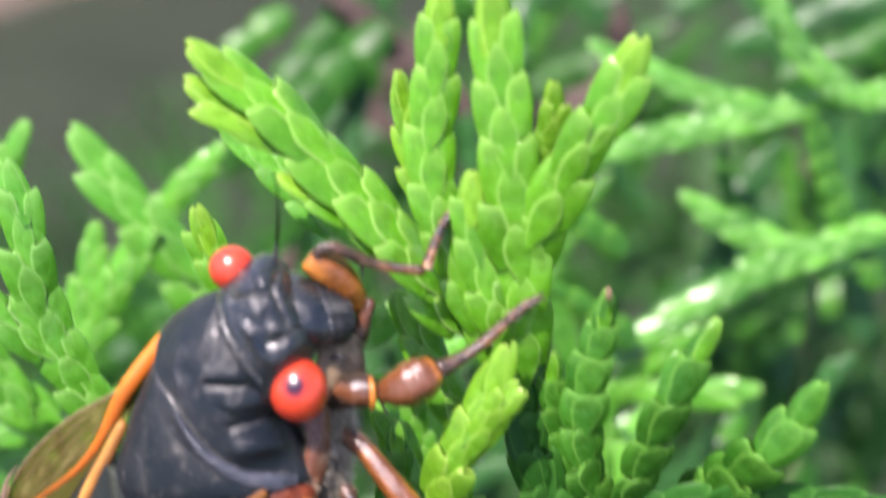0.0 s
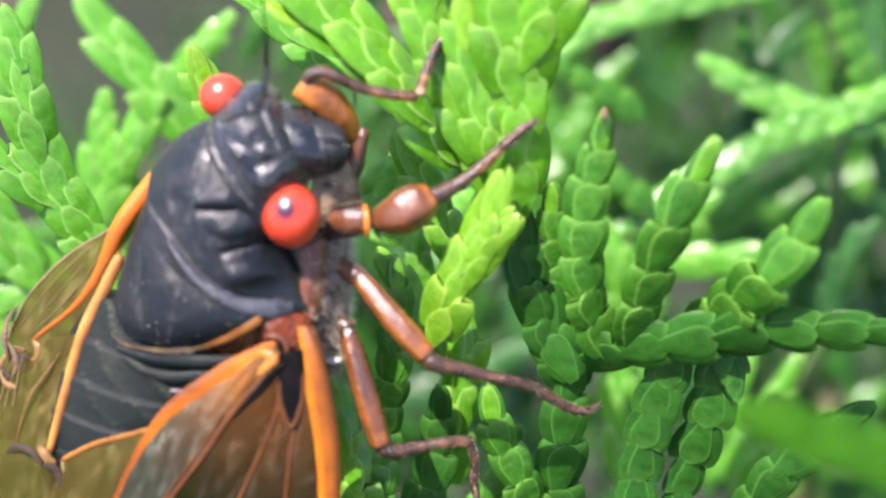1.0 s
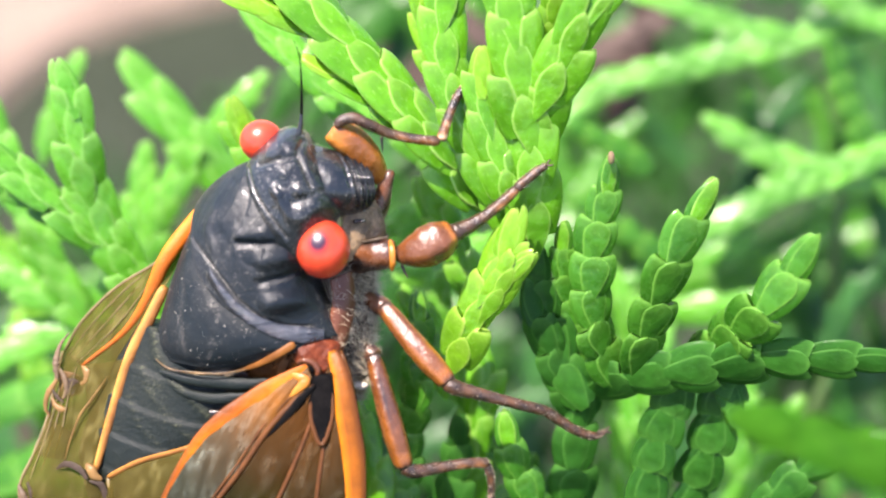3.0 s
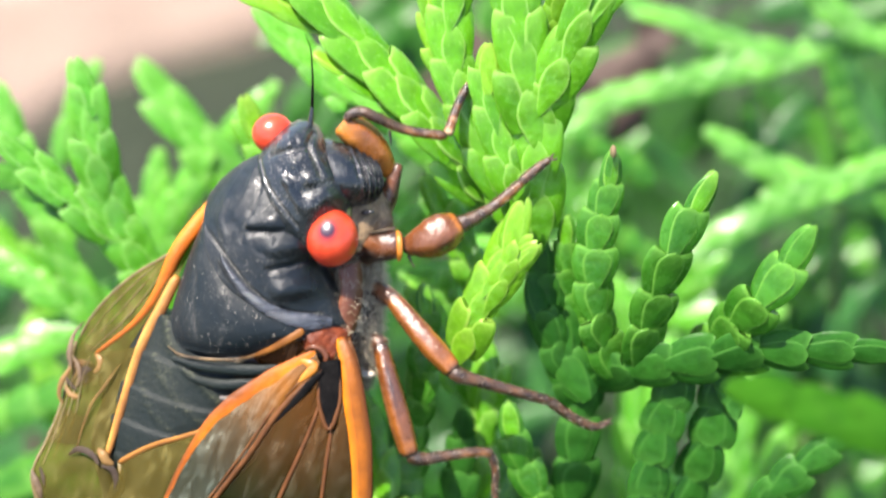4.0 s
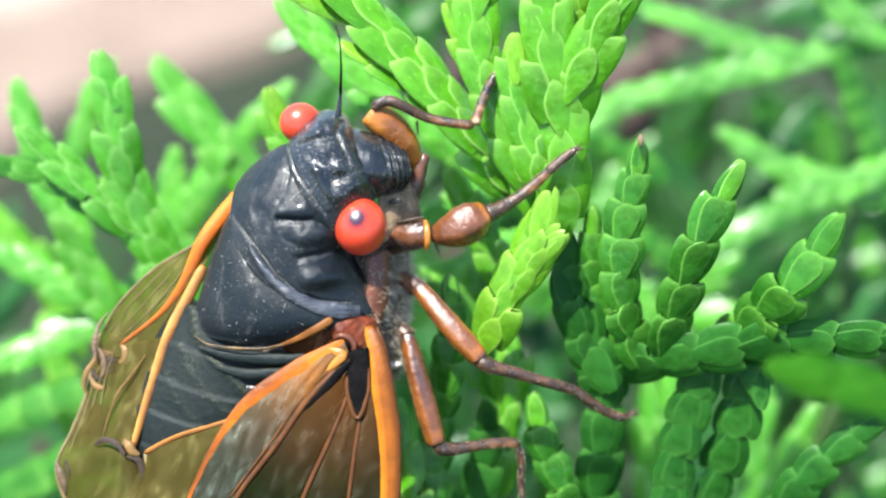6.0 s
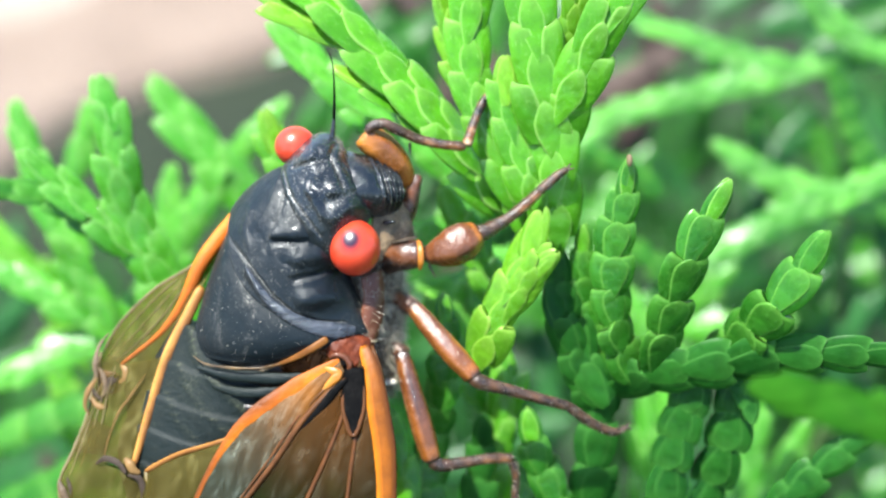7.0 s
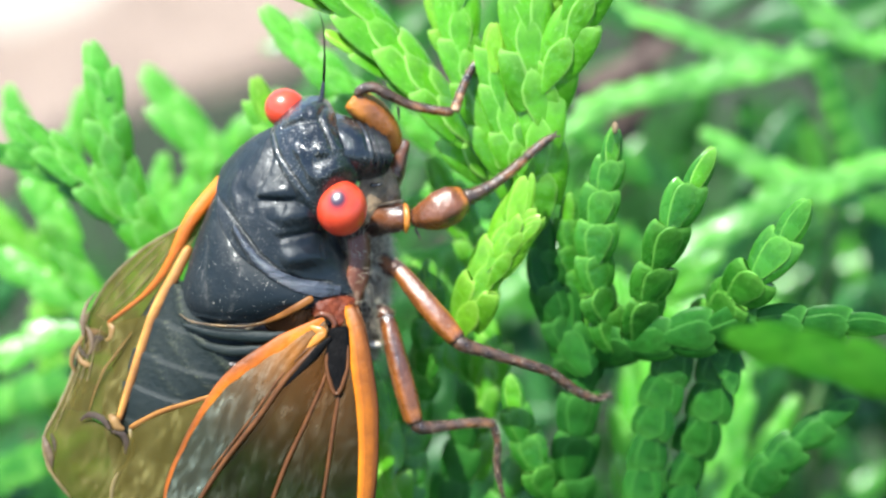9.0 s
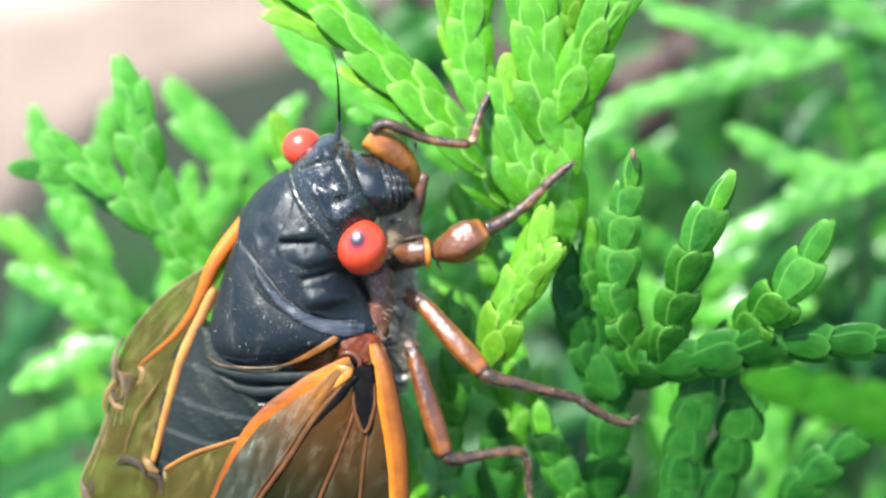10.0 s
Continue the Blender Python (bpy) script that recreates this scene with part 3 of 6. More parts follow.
    head_marks = [
        head_seam,
        ([(-7.77, 5.08, 0.00), (-8.41, 4.54, 0.00)], 0.65, 0.35),
        ([(-9.37, 3.90, 0.00), (-8.09, 4.19, 0.00), (-7.06, 4.40, 0.00), (-6.77, 5.33, 0.00)], 0.14, -0.24, 0.25),
        ([(-7.77, 3.41, 0.00)], 0.32, 0.24), ([(-6.78, 2.44, 0.00)], 0.32, 0.26), ([(-8.06, 2.20, 0.00)], 0.28, 0.20),
        ([(-5.82, 1.27, 0.00), (-6.57, 0.66, 0.00)], 0.60, 0.34),
        ([(-7.28, 1.63, 0.00), (-6.42, 1.84, 0.00), (-5.50, 2.34, 0.00), (-4.79, 2.26, 0.00)], 0.14, -0.22, 0.25),
        ([(-6.92, 4.40, 0.00), (-6.56, 3.62, 0.00), (-6.14, 2.62, 0.00)], 0.12, -0.20, 0.3),
        ([(-8.52, 2.62, 0.00), (-7.46, 0.84, 0.00)], 0.25, 0.12)]

    def on_frons(s, a):                                        # a smooth dome, then coarse ribs with a groove down the middle
        if s < 0.46:
            return -0.05 * math.exp(-((a - 1.57) / 0.12) ** 2)
        k = math.sin(s * 74 + 1.3 * math.cos(a))
        ridge = 0.17 * (abs(k) ** 0.6 * math.copysign(1, k)) + 0.02 * math.sin(a * 31 + s * 9)
        return ridge * min(1, (s - 0.46) * 9) - 0.10 * math.exp(-((a - 1.57) / 0.10) ** 2)

    def on_abdomen(s, a):
        k = (s * 8.0) % 1.0
        return 0.13 * (1 - k) - 0.13 * math.exp(-(k / 0.06) ** 2) + 0.02 * math.sin(a * 37 + s * 5) * k

    dents = random.Random(17)
    for marks, centre, spread, count in ((head_marks, V((-7.45, 2.80, 0.00)), (1.7, 2.2), 26), (shoulder_marks, V((-10.13, -0.58, 0.00)), (2.6, 3.0), 22),
                                         (head_marks, V((-7.98, 4.94, 0.00)), (0.9, 0.7), 8)):
        for k in range(count):
            p = centre + Vector((dents.gauss(0, spread[0] * 0.6), dents.gauss(0, spread[1] * 0.6), 0))
            q = p + Vector((dents.gauss(0, 0.25), dents.gauss(0, 0.25), 0))
            marks.append(([tuple(p), tuple(q)], dents.uniform(0.09, 0.17), dents.choice((-1, -1, 1)) * dents.uniform(0.03, 0.075)))

    part("abdomen", loft("abdomen", [
        ((-17.59, -5.68, -3.10), (-6.78, -8.65, -3.20), 3.0, (0.2, -0.6)),
        ((-19.26, -8.27, -3.30), (-7.91, -10.52, -3.40), 3.2, (0.5, -1.0)),
        ((-20.78, -11.24, -3.50), (-9.23, -12.95, -3.60), 3.3, (0.7, -1.2)),
        ((-21.83, -14.22, -3.70), (-10.94, -15.60, -4.00), 3.2, (0.8, -1.2)),
        ((-21.64, -17.41, -5.00), (-13.23, -18.09, -4.40), 2.9, (0.6, -1.0)),
        ((-20.87, -20.46, -5.20), (-15.73, -20.59, -4.80), 2.0, (0.3, -0.7)),
        ((-19.95, -22.57, -5.30), (-17.86, -22.55, -5.20), 0.7, (0, 0))], SHELL_BELLY, rows=120, seg=90, shape=on_abdomen, marks=belly_marks), bug,
        "blue-black abdomen with pale ringed segments")
    part("metanotum", loft("metanotum", [
        ((-16.13, -7.65, -2.20), (-7.18, -7.95, -0.90), 2.0, (0, -0.3)),
        ((-16.31, -8.94, -2.40), (-7.56, -8.87, -1.20), 1.9, (0, -0.5)),
        ((-16.12, -10.63, -2.80), (-8.68, -10.71, -1.60), 1.4, (0, -0.5))], BROWN_SHELL, rows=24,
        shape=lambda s, a: 0.16 * math.sin(a * 9) * math.sin(s * 9)), bug, "dark brown ridged plate behind the thorax")
    part("mesonotum", loft("mesonotum", [
        ((-13.39, 1.59, -2.60), (-4.42, -6.35, -1.20), 3.2, (-2.3, -1.6)),
        ((-14.62, -1.08, -2.50), (-5.01, -7.12, -0.80), 3.5, (-1.7, -1.1)),
        ((-15.66, -4.00, -2.30), (-6.18, -7.74, -0.40), 3.3, (-0.8, -0.7)),
        ((-16.34, -6.66, -2.20), (-7.60, -7.79, -0.20), 2.7, (-0.3, -0.6)),
        ((-16.20, -8.38, -2.20), (-9.30, -8.17, -0.50), 1.5, (0, -0.5))], SHELL, rows=120, seg=128, shape=rough, marks=back_marks), bug,
        "smooth blue-black domed back plate with dust specks")
    part("pronotum", loft("pronotum", [
        ((-13.58, 1.95, -2.40), (-4.34, -6.63, -1.00), 3.55, (-2.45, -1.75)),
        ((-12.82, 2.81, -2.20), (-4.76, -5.79, -0.80), 3.6, (-1.9, -1.4)),
        ((-11.55, 3.72, -1.60), (-5.60, -4.44, -0.40), 3.45, (-1.1, -0.8)),
        ((-10.22, 4.30, -1.00), (-6.56, -2.93, 0.20), 2.9, (-0.5, -0.3)),
        ((-9.48, 4.46, -0.80), (-6.56, -2.19, 0.30), 2.3, (-0.3, -0.2))], SHELL_SHOULDER, rows=130, seg=150, shape=rough, marks=shoulder_marks), bug,
        "black furrowed shoulder plate with a raised collar")
    # glossy rear rim of the shoulder plate, widening towards the wing; its silvery sheen is partly painted
    shoulder = np.array([v.co[:] for v in bug.children[-1].data.vertices]) / MM

    def over(x, y, lift):
        near = np.argsort(np.hypot(shoulder[:, 0] - x, shoulder[:, 1] - y))[:6]
        return (x, y, float(shoulder[near, 2].max()) + lift)

    rim = spline([(-12.40, -2.40, 0), (-11.55, -3.72, 0), (-10.38, -5.00, 0), (-8.60, -6.02, 0), (-6.90, -6.42, 0), (-5.60, -6.50, 0)], 24)
    wide = np.interp(np.linspace(0, 1, 24), [0, 0.25, 0.6, 0.85, 1], [0.10, 0.26, 0.40, 0.52, 0.30])
    way = np.gradient(rim, axis=0)
    across = np.stack([-way[:, 1], way[:, 0], 0 * way[:, 0]], 1) / np.linalg.norm(way[:, :2], axis=1)[:, None]
    part("collar", ruled("collar", [over(*p[:2], 0.05) for p in rim + across * wide[:, None]], [over(*p[:2], 0.05) for p in rim - across * wide[:, None]],
                         RIM_SHELL, 90, 12, 0.13, 0.10, 0.022), bug, "silvery blue-black rear rim of the shoulder plate")
    head = part("head", loft("head", [
        ((-10.51, 3.68, -1.00), (-6.93, -3.15, 0.00), 2.4, (-0.3, 0.2)),
        ((-9.91, 4.68, -0.80), (-6.34, -2.19, 0.30), 2.9, (-0.3, 0.1)),
        ((-8.77, 5.83, -0.90), (-5.48, -0.59, 0.40), 3.05, (-0.3, 0.1)),
        ((-7.79, 6.36, -1.20), (-4.85, 0.30, 0.20), 2.7, (-0.5, 0.1)),
        ((-7.09, 6.18, -1.60), (-4.58, 0.85, -0.20), 1.9, (-0.7, 0.1)),
        ((-6.90, 5.86, -2.00), (-4.64, 1.01, -0.80), 0.9, (-0.8, 0.1))], SHELL_HEAD, rows=120, seg=130, shape=rough, marks=head_marks), bug,
        "glossy black head between the eyes")
    part("face", loft("face", [
        ((-7.30, 5.30, -2.20), (-5.55, 0.90, -1.00), 1.7, (-0.5, -0.2)),
        ((-6.80, 5.44, -1.90), (-5.08, 0.74, -0.80), 2.75, (-0.3, -0.3)),
        ((-5.88, 5.20, -1.90), (-4.39, 0.74, -0.90), 2.95, (0.1, -0.4)),
        ((-4.87, 4.80, -2.10), (-3.75, 0.82, -1.20), 2.65, (0.3, -0.4)),
        ((-3.93, 4.43, -2.50), (-3.22, 1.00, -1.80), 2.15, (0.3, -0.3)),
        ((-3.28, 4.02, -2.90), (-2.90, 1.45, -2.40), 1.3, (0.1, -0.1))], SHELL_HEAD, rows=220, seg=64, shape=on_frons), head,
        "bulging black face with fine ribs")
    part("mouth", loft("mouth", [
        ((-4.48, 2.19, -1.60), (-4.76, -2.19, -1.10), 0.9, (0, 0)),
        ((-3.70, 2.35, -1.90), (-3.76, -2.08, -1.50), 1.0, (0, 0)),
        ((-2.98, 2.19, -2.40), (-2.98, -1.65, -2.00), 0.9, (0, 0)),
        ((-2.48, 1.59, -2.80), (-2.26, -1.21, -2.30), 0.8, (0, 0)),
        ((-2.27, 0.65, -3.20), (-1.90, -0.76, -2.90), 0.35, (0, 0))], STRAW, rows=60, seg=60,
        shape=lambda s, a: 0.06 * math.sin(a * 11 + s * 4) * math.sin(s * 21) + 0.05 * math.sin(a * 29) * math.sin(s * 47)), head, "straw-brown hairy mouth region")
    pupil = (-0.10, 0.30, 0.95)
    e = part("eye", ellipsoid("eye", (-5.54, -1.20, 1.40), (1.66, 1.80, 1.6), EYE, pole=pupil), head, "bright red round compound eye")
    e = part("eye", ellipsoid("eye", (-9.47, 5.49, -0.70), (1.36, 1.30, 1.25), EYE, pole=(0.75, -0.2, 0.6)), head, "bright red round compound eye")
    for c in ((-7.70, 3.30, 2.75), (-6.74, 2.23, 2.80), (-7.91, 2.02, 2.85)):
        part("ocellus", ellipsoid("ocellus", c, (0.17, 0.17, 0.14), SHELL_HEAD, 16, 10), head)
    antenna = part("antenna", tube("antenna", [(-7.03, 5.68, 0.40), (-6.91, 6.48, 0.60), (-6.83, 7.16, 0.80)], [0.20, 0.16, 0.10], SHELL_HEAD), head)
    part("bristle", tube("bristle", [(-6.83, 7.02, 0.80), (-6.75, 8.85, 1.40), (-6.81, 10.51, 2.00), (-7.09, 11.35, 2.40)], [0.115, 0.075, 0.045, 0.022], CELL_BLACK, 8), antenna)
    antenna = part("antenna", tube("antenna", [(-3.80, 0.42, -0.40), (-3.01, 0.49, -0.20)], [0.16, 0.10], SHELL_HEAD), head)

    # flank of the thorax with fine pale hair
    flank = part("pleuron", loft("pleuron", [
        ((-6.73, -2.37, -2.50), (-2.93, -1.57, -3.30), 1.2, (0, 0)),
        ((-7.10, -4.21, -2.60), (-2.50, -3.87, -3.60), 1.6, (0.2, 0)),
        ((-7.29, -6.41, -2.60), (-2.65, -6.10, -3.70), 1.7, (0.2, 0)),
        ((-7.31, -8.62, -2.80), (-2.92, -8.70, -3.80), 1.5, (0, 0)),
        ((-7.17, -10.89, -3.40), (-3.56, -11.16, -4.20), 0.9, (0, 0))], FUZZ, rows=90, seg=70,
        shape=lambda s, a: 0.22 * math.sin(a * 7 + s * 5) * math.sin(s * 17) + 0.08 * math.sin(a * 23) * math.sin(s * 61)), bug, "grey-brown flank with fine pale hair")
    part("cheek_plate", loft("cheek_plate", [
        ((-5.30, -3.15, -0.20), (-3.89, -2.59, -0.80), 0.4, (0, 0)),
        ((-5.16, -4.51, -0.20), (-3.75, -3.96, -0.90), 0.5, (0, 0)),
        ((-5.45, -5.94, -0.20), (-3.83, -5.54, -0.90), 0.5, (0, 0)),
        ((-5.95, -7.01, -0.20), (-4.19, -6.90, -0.80), 0.4, (0, 0)),
        ((-6.24, -7.72, -0.20), (-4.65, -7.94, -0.70), 0.3, (0, 0))], CHEEK, rows=50, seg=50,
        shape=lambda s, a: 0.03 * math.sin(a * 5 + s * 8) * math.sin(s * 13) + 0.015 * math.sin(a * 21) * math.sin(s * 43)), bug, "red-brown lower rim of the shoulder plate")
    rng = random.Random(11)
    verts, faces = [], []
    hairy = [q for q in (*bug.children, *head.children) if q.name.startswith(("pleuron", "cheek_plate", "mouth"))]
    for ob in hairy:
        good = [v for v in ob.data.vertices if v.normal.z > -0.2]
        for i in range(4200 if ob is flank else 1100 if ob.name.startswith("mouth") else 130):
            v = rng.choice(good)
            c = v.co / MM + Vector((rng.gauss(0, 0.05), rng.gauss(0, 0.05), 0))
            d = (v.normal * 0.7 + Vector((rng.gauss(0.3, 0.5), rng.gauss(-0.2, 0.5), rng.gauss(0, 0.3)))).normalized() * (rng.uniform(0.2, 0.62) if ob is flank else rng.uniform(0.3, 0.95))
            s = d.cross(Vector((rng.gauss(0, 1), rng.gauss(0, 1), 1))).normalized() * 0.010
            u = d.cross(s).normalized() * 0.010
            b = len(verts)
            verts += [(c + s) * MM, (c - s * 0.5 + u) * MM, (c - s * 0.5 - u) * MM, (c + d) * MM]
            faces += [(b, b + 1, b + 3), (b + 1, b + 2, b + 3), (b + 2, b, b + 3)]
    outer = [v for v in flank.data.vertices if v.normal.x > 0.15 and v.normal.z > -0.4]
    for i in range(1500):                                      # longer tufts along the outer side of the flank
        v = rng.choice(outer)
        c, d = v.co / MM, (v.normal * 0.6 + Vector((rng.gauss(0.35, 0.4), rng.gauss(-0.2, 0.5), rng.gauss(0.2, 0.3)))).normalized() * rng.uniform(0.4, 1.0)
        s = d.cross(Vector((rng.gauss(0, 1), rng.gauss(0, 1), 1))).normalized() * 0.013
        u = d.cross(s).normalized() * 0.013
        b = len(verts)
        verts += [(c + s) * MM, (c - s * 0.5 + u) * MM, (c - s * 0.5 - u) * MM, (c + d) * MM]
        faces += [(b, b + 1, b + 3), (b + 1, b + 2, b + 3), (b + 2, b, b + 3)]
    for ob in [q for q in bug.children if q.name.startswith(("pronotum", "head"))]:      # sparse fringe along the edges of the shell
        good = [v for v in ob.data.vertices if -0.3 < v.normal.z < 0.45]
        for i in range(420):
            v = rng.choice(good)
            c, d = v.co / MM, (v.normal + Vector((rng.gauss(0, 0.4), rng.gauss(0, 0.4), rng.gauss(0, 0.4)))).normalized() * rng.uniform(0.12, 0.34)
            s = d.cross(Vector((rng.gauss(0, 1), rng.gauss(0, 1), 1))).normalized() * 0.014
            u = d.cross(s).normalized() * 0.014
            b = len(verts)
            verts += [(c + s) * MM, (c - s * 0.5 + u) * MM, (c - s * 0.5 - u) * MM, (c + d) * MM]
            faces += [(b, b + 1, b + 3), (b + 1, b + 2, b + 3), (b + 2, b, b + 3)]
    hair = part("hair", mesh_of("hair", verts, faces, HAIR, False), flank, "short pale hairs")
    tagged(hair, kind="stuff")

    part("fleck", ellipsoid("fleck", (-3.59, -10.07, -2.40), (0.55, 0.26, 0.35), GRAIN, 18, 10), bug, "pale waxy fleck on the flank")

    # legs
    def leg(name, label, coxa, femur, tibia, tarsus, spur=()):
        pts, rad, mat = coxa
        root = part(name, tube("coxa", pts, rad, mat, 20, 26, tone=lambda s, a: 0.34 + 0.14 * math.sin(a * 3 + s * 5), knobs=0.0), bug, label)
        for nm, (pts, rad, mat, *tone) in (("femur", femur), ("tibia", tibia), ("tarsus", tarsus)):
            if nm == "femur":
                me = tube(nm, pts, rad, mat, 40, 48, tone=tone[0], blunt=0.85, flute=0.035)
            else:
                me = tube(nm, pts, rad, mat, 14, 40, knobs=0.035, tone=tone[0] if tone else dull)
            part(nm, me, root)
        tip, before = V(tarsus[0][-1]), V(tarsus[0][-2])
        d = (tip - before).normalized()
        side = d.cross(Vector((0, 0, 1))).normalized()
        for sgn in (1, -1):
            c = [tip, tip + d * 0.25 + side * sgn * 0.18, tip + d * 0.42 + side * sgn * 0.14 - Vector((0, 0, 0.22))]
            part("claw", tube("claw", [tuple(p) for p in c], [0.09, 0.06, 0.02], CLAW, 8), root)
        hairs, tris = [], []
        for pts, rad, *_ in (coxa, tibia, tarsus):
            c = spline(pts, 60)
            for k in range(150):
                i = rng.randrange(1, 58)
                t = Vector(c[i + 1] - c[i - 1]).normalized()
                out = t.cross(Vector((rng.gauss(0, 1), rng.gauss(0, 1), rng.gauss(0, 1)))).normalized()
                r = float(np.interp(i / 59, np.linspace(0, 1, len(rad)), rad))
                o = Vector(c[i]) + out * r * 0.9
                d = (out + t * 0.7) * rng.uniform(0.07, 0.20)
                w = t.cross(out) * 0.012
                n0 = len(hairs)
                hairs += [(o + w) * MM, (o - w) * MM, (o + t * 0.02) * MM, (o + d) * MM]
                tris += [(n0, n0 + 1, n0 + 3), (n0 + 1, n0 + 2, n0 + 3), (n0 + 2, n0, n0 + 3)]
        tagged(part("hair", mesh_of("hair", hairs, tris, HAIR, False), root, "short pale hairs"), kind="stuff")
        for a, b in spur:
            part("spur", tube("spur", [a, b], [0.12, 0.03], CLAW, 8), root)
        return root

    def dull(s, a):
        return 0.28 + 0.22 * math.sin(a * 2 + s * 7) * math.sin(s * 23)

    def bright(s, a):
        return 0.45 + 0.35 * math.sin(a + s * 5) + 0.2 * math.sin(s * 31)

    def underside(s, a):                                       # dark above, orange below towards the foot
        return 0.25 + 0.45 * min(1.0, max(0.0, math.cos(a) + 0.55)) * min(1.0, max(0.0, s - 0.35) * 3) + 0.12 * math.sin(s * 29 + a)

    def ends(s, v, rim):                                       # dark joints, a lighter ring before the knee
        v = v + (rim - v) * math.exp(-((s - 0.90) / 0.045) ** 2)
        k = min(1.0, s / 0.10) * min(1.0, (1 - s) / 0.035)
        return 0.04 + (v - 0.04) * min(1.0, max(0.0, k))

    def striped(s, a):                                         # ridge toned as if lit, dark groove, brown flank with a yellow edge
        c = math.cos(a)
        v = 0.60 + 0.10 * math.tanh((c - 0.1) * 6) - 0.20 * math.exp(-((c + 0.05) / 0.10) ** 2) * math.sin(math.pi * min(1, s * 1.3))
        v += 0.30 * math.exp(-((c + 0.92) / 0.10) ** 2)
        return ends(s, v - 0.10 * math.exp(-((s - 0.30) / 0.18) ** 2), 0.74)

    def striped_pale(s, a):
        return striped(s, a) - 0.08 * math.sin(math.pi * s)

    def barrel(s, a):
        v = 0.52 + 0.07 * math.sin(a * 2 + 1) - 0.28 * math.exp(-((s - 0.62) / 0.1) ** 2 - ((a - 0.7) / 0.45) ** 2)
        return ends(s, v, 0.80 if math.sin(a) > -0.3 and math.cos(a) < 0.5 else 0.5)

    def knee(s, a):
        if s > 0.94:
            return 0.92 if math.sin(a * 1.0 - 0.6) > 0 else 0.7
        return 0.84 + 0.10 * math.sin(a * 2 + s * 4) - 0.16 * math.exp(-((s - 0.68) / 0.12) ** 2)

    l = leg("front_leg", "orange and brown front leg gripping the foliage",
        ([(-2.56, 0.51, -3.40), (-2.26, 1.49, -3.00), (-1.92, 2.54, -2.60), (-1.48, 3.62, -2.30)], [0.55, 0.66, 0.50, 0.28], LEG),
        ([(-2.11, 2.85, -3.00), (-2.40, 3.48, -2.50), (-2.93, 4.28, -1.90), (-3.75, 5.22, -1.30), (-4.60, 5.83, -0.90), (-5.10, 6.22, -0.80)], [0.40, 0.74, 0.96, 1.02, 1.0, 0.86], LEG, knee),
        ([(-4.71, 6.22, 0.00), (-4.49, 6.63, 0.10), (-3.71, 6.81, 0.10), (-2.86, 6.47, -0.10), (-1.40, 5.86, -0.80), (0.22, 5.53, -1.10), (1.60, 5.41, -1.40)], [0.30, 0.36, 0.34, 0.33, 0.32, 0.32, 0.34], SHIN, underside),
        ([(1.67, 5.44, -1.40), (1.97, 6.39, -1.50), (2.34, 7.42, -1.60), (2.85, 8.44, -1.70), (3.55, 9.23, -1.90)], [0.36, 0.32, 0.28, 0.28, 0.20], SHIN, bright),
        [((-2.06, 5.74, -1.50), (-1.98, 4.75, -1.30))])
    l = leg("front_leg", "orange and brown front leg gripping the foliage",
        ([(-3.94, -2.19, -2.20), (-3.05, -1.79, -1.60), (-1.84, -1.62, -1.05), (-1.22, -1.64, -0.92)], [0.85, 0.98, 1.02, 0.86], LEG),
        ([(-1.16, -1.69, -0.90), (-0.58, -1.58, -0.80), (0.39, -1.30, -0.60), (1.36, -0.83, -0.60), (2.37, -0.32, -0.90)], [0.50, 0.98, 1.30, 1.28, 0.86], LEG, barrel),
        ([(2.29, -0.36, -0.70), (2.91, -0.15, -0.90), (4.38, 0.69, -1.20), (5.84, 1.89, -1.40), (6.46, 2.48, -1.50)], [0.62, 0.46, 0.36, 0.36, 0.30], SHIN, underside),
        ([(6.39, 2.40, -1.50), (7.11, 3.05, -1.40), (7.75, 3.55, -1.30), (8.29, 3.87, -1.20)], [0.34, 0.32, 0.30, 0.2], SHIN),
        [((-0.87, -2.30, -1.20), (-0.44, -3.17, -1.20))])
    part("band", tube("band", [(-1.55, -0.72, -0.55), (-1.41, -1.23, -0.15), (-1.37, -1.73, -0.05), (-1.37, -2.19, -0.15), (-1.45, -2.66, -0.55)], [0.10, 0.19, 0.21, 0.19, 0.10], AMBER, 14, 24, 0.6), l, "yellow-orange joint band")
    part("ridge", tube("ridge", [(-3.39, -0.86, -0.90), (-2.48, -0.72, -0.50), (-1.59, -0.51, -0.50)], [0.08, 0.12, 0.06], FUZZ, 8), l, "pale ridge on the hip")
    l = leg("middle_leg", "orange-brown middle leg gripping the foliage",
        ([(-3.45, -4.52, -3.00), (-2.63, -4.80, -2.50), (-1.75, -5.21, -1.80)], [0.75, 0.68, 0.55], LEG),
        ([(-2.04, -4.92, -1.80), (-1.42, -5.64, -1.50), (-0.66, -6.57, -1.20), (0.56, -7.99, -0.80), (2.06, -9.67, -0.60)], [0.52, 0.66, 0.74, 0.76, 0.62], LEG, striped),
        ([(1.92, -9.56, -0.60), (2.42, -9.96, -0.60), (4.17, -10.51, -1.00), (6.39, -11.19, -1.60), (8.37, -11.79, -2.40)], [0.55, 0.42, 0.36, 0.36, 0.34], SHIN),
        ([(8.22, -11.75, -2.40), (9.28, -12.55, -3.00), (10.34, -13.25, -3.50), (11.45, -13.68, -4.00), (12.33, -13.44, -4.40)], [0.36, 0.34, 0.32, 0.30, 0.18], SHIN))
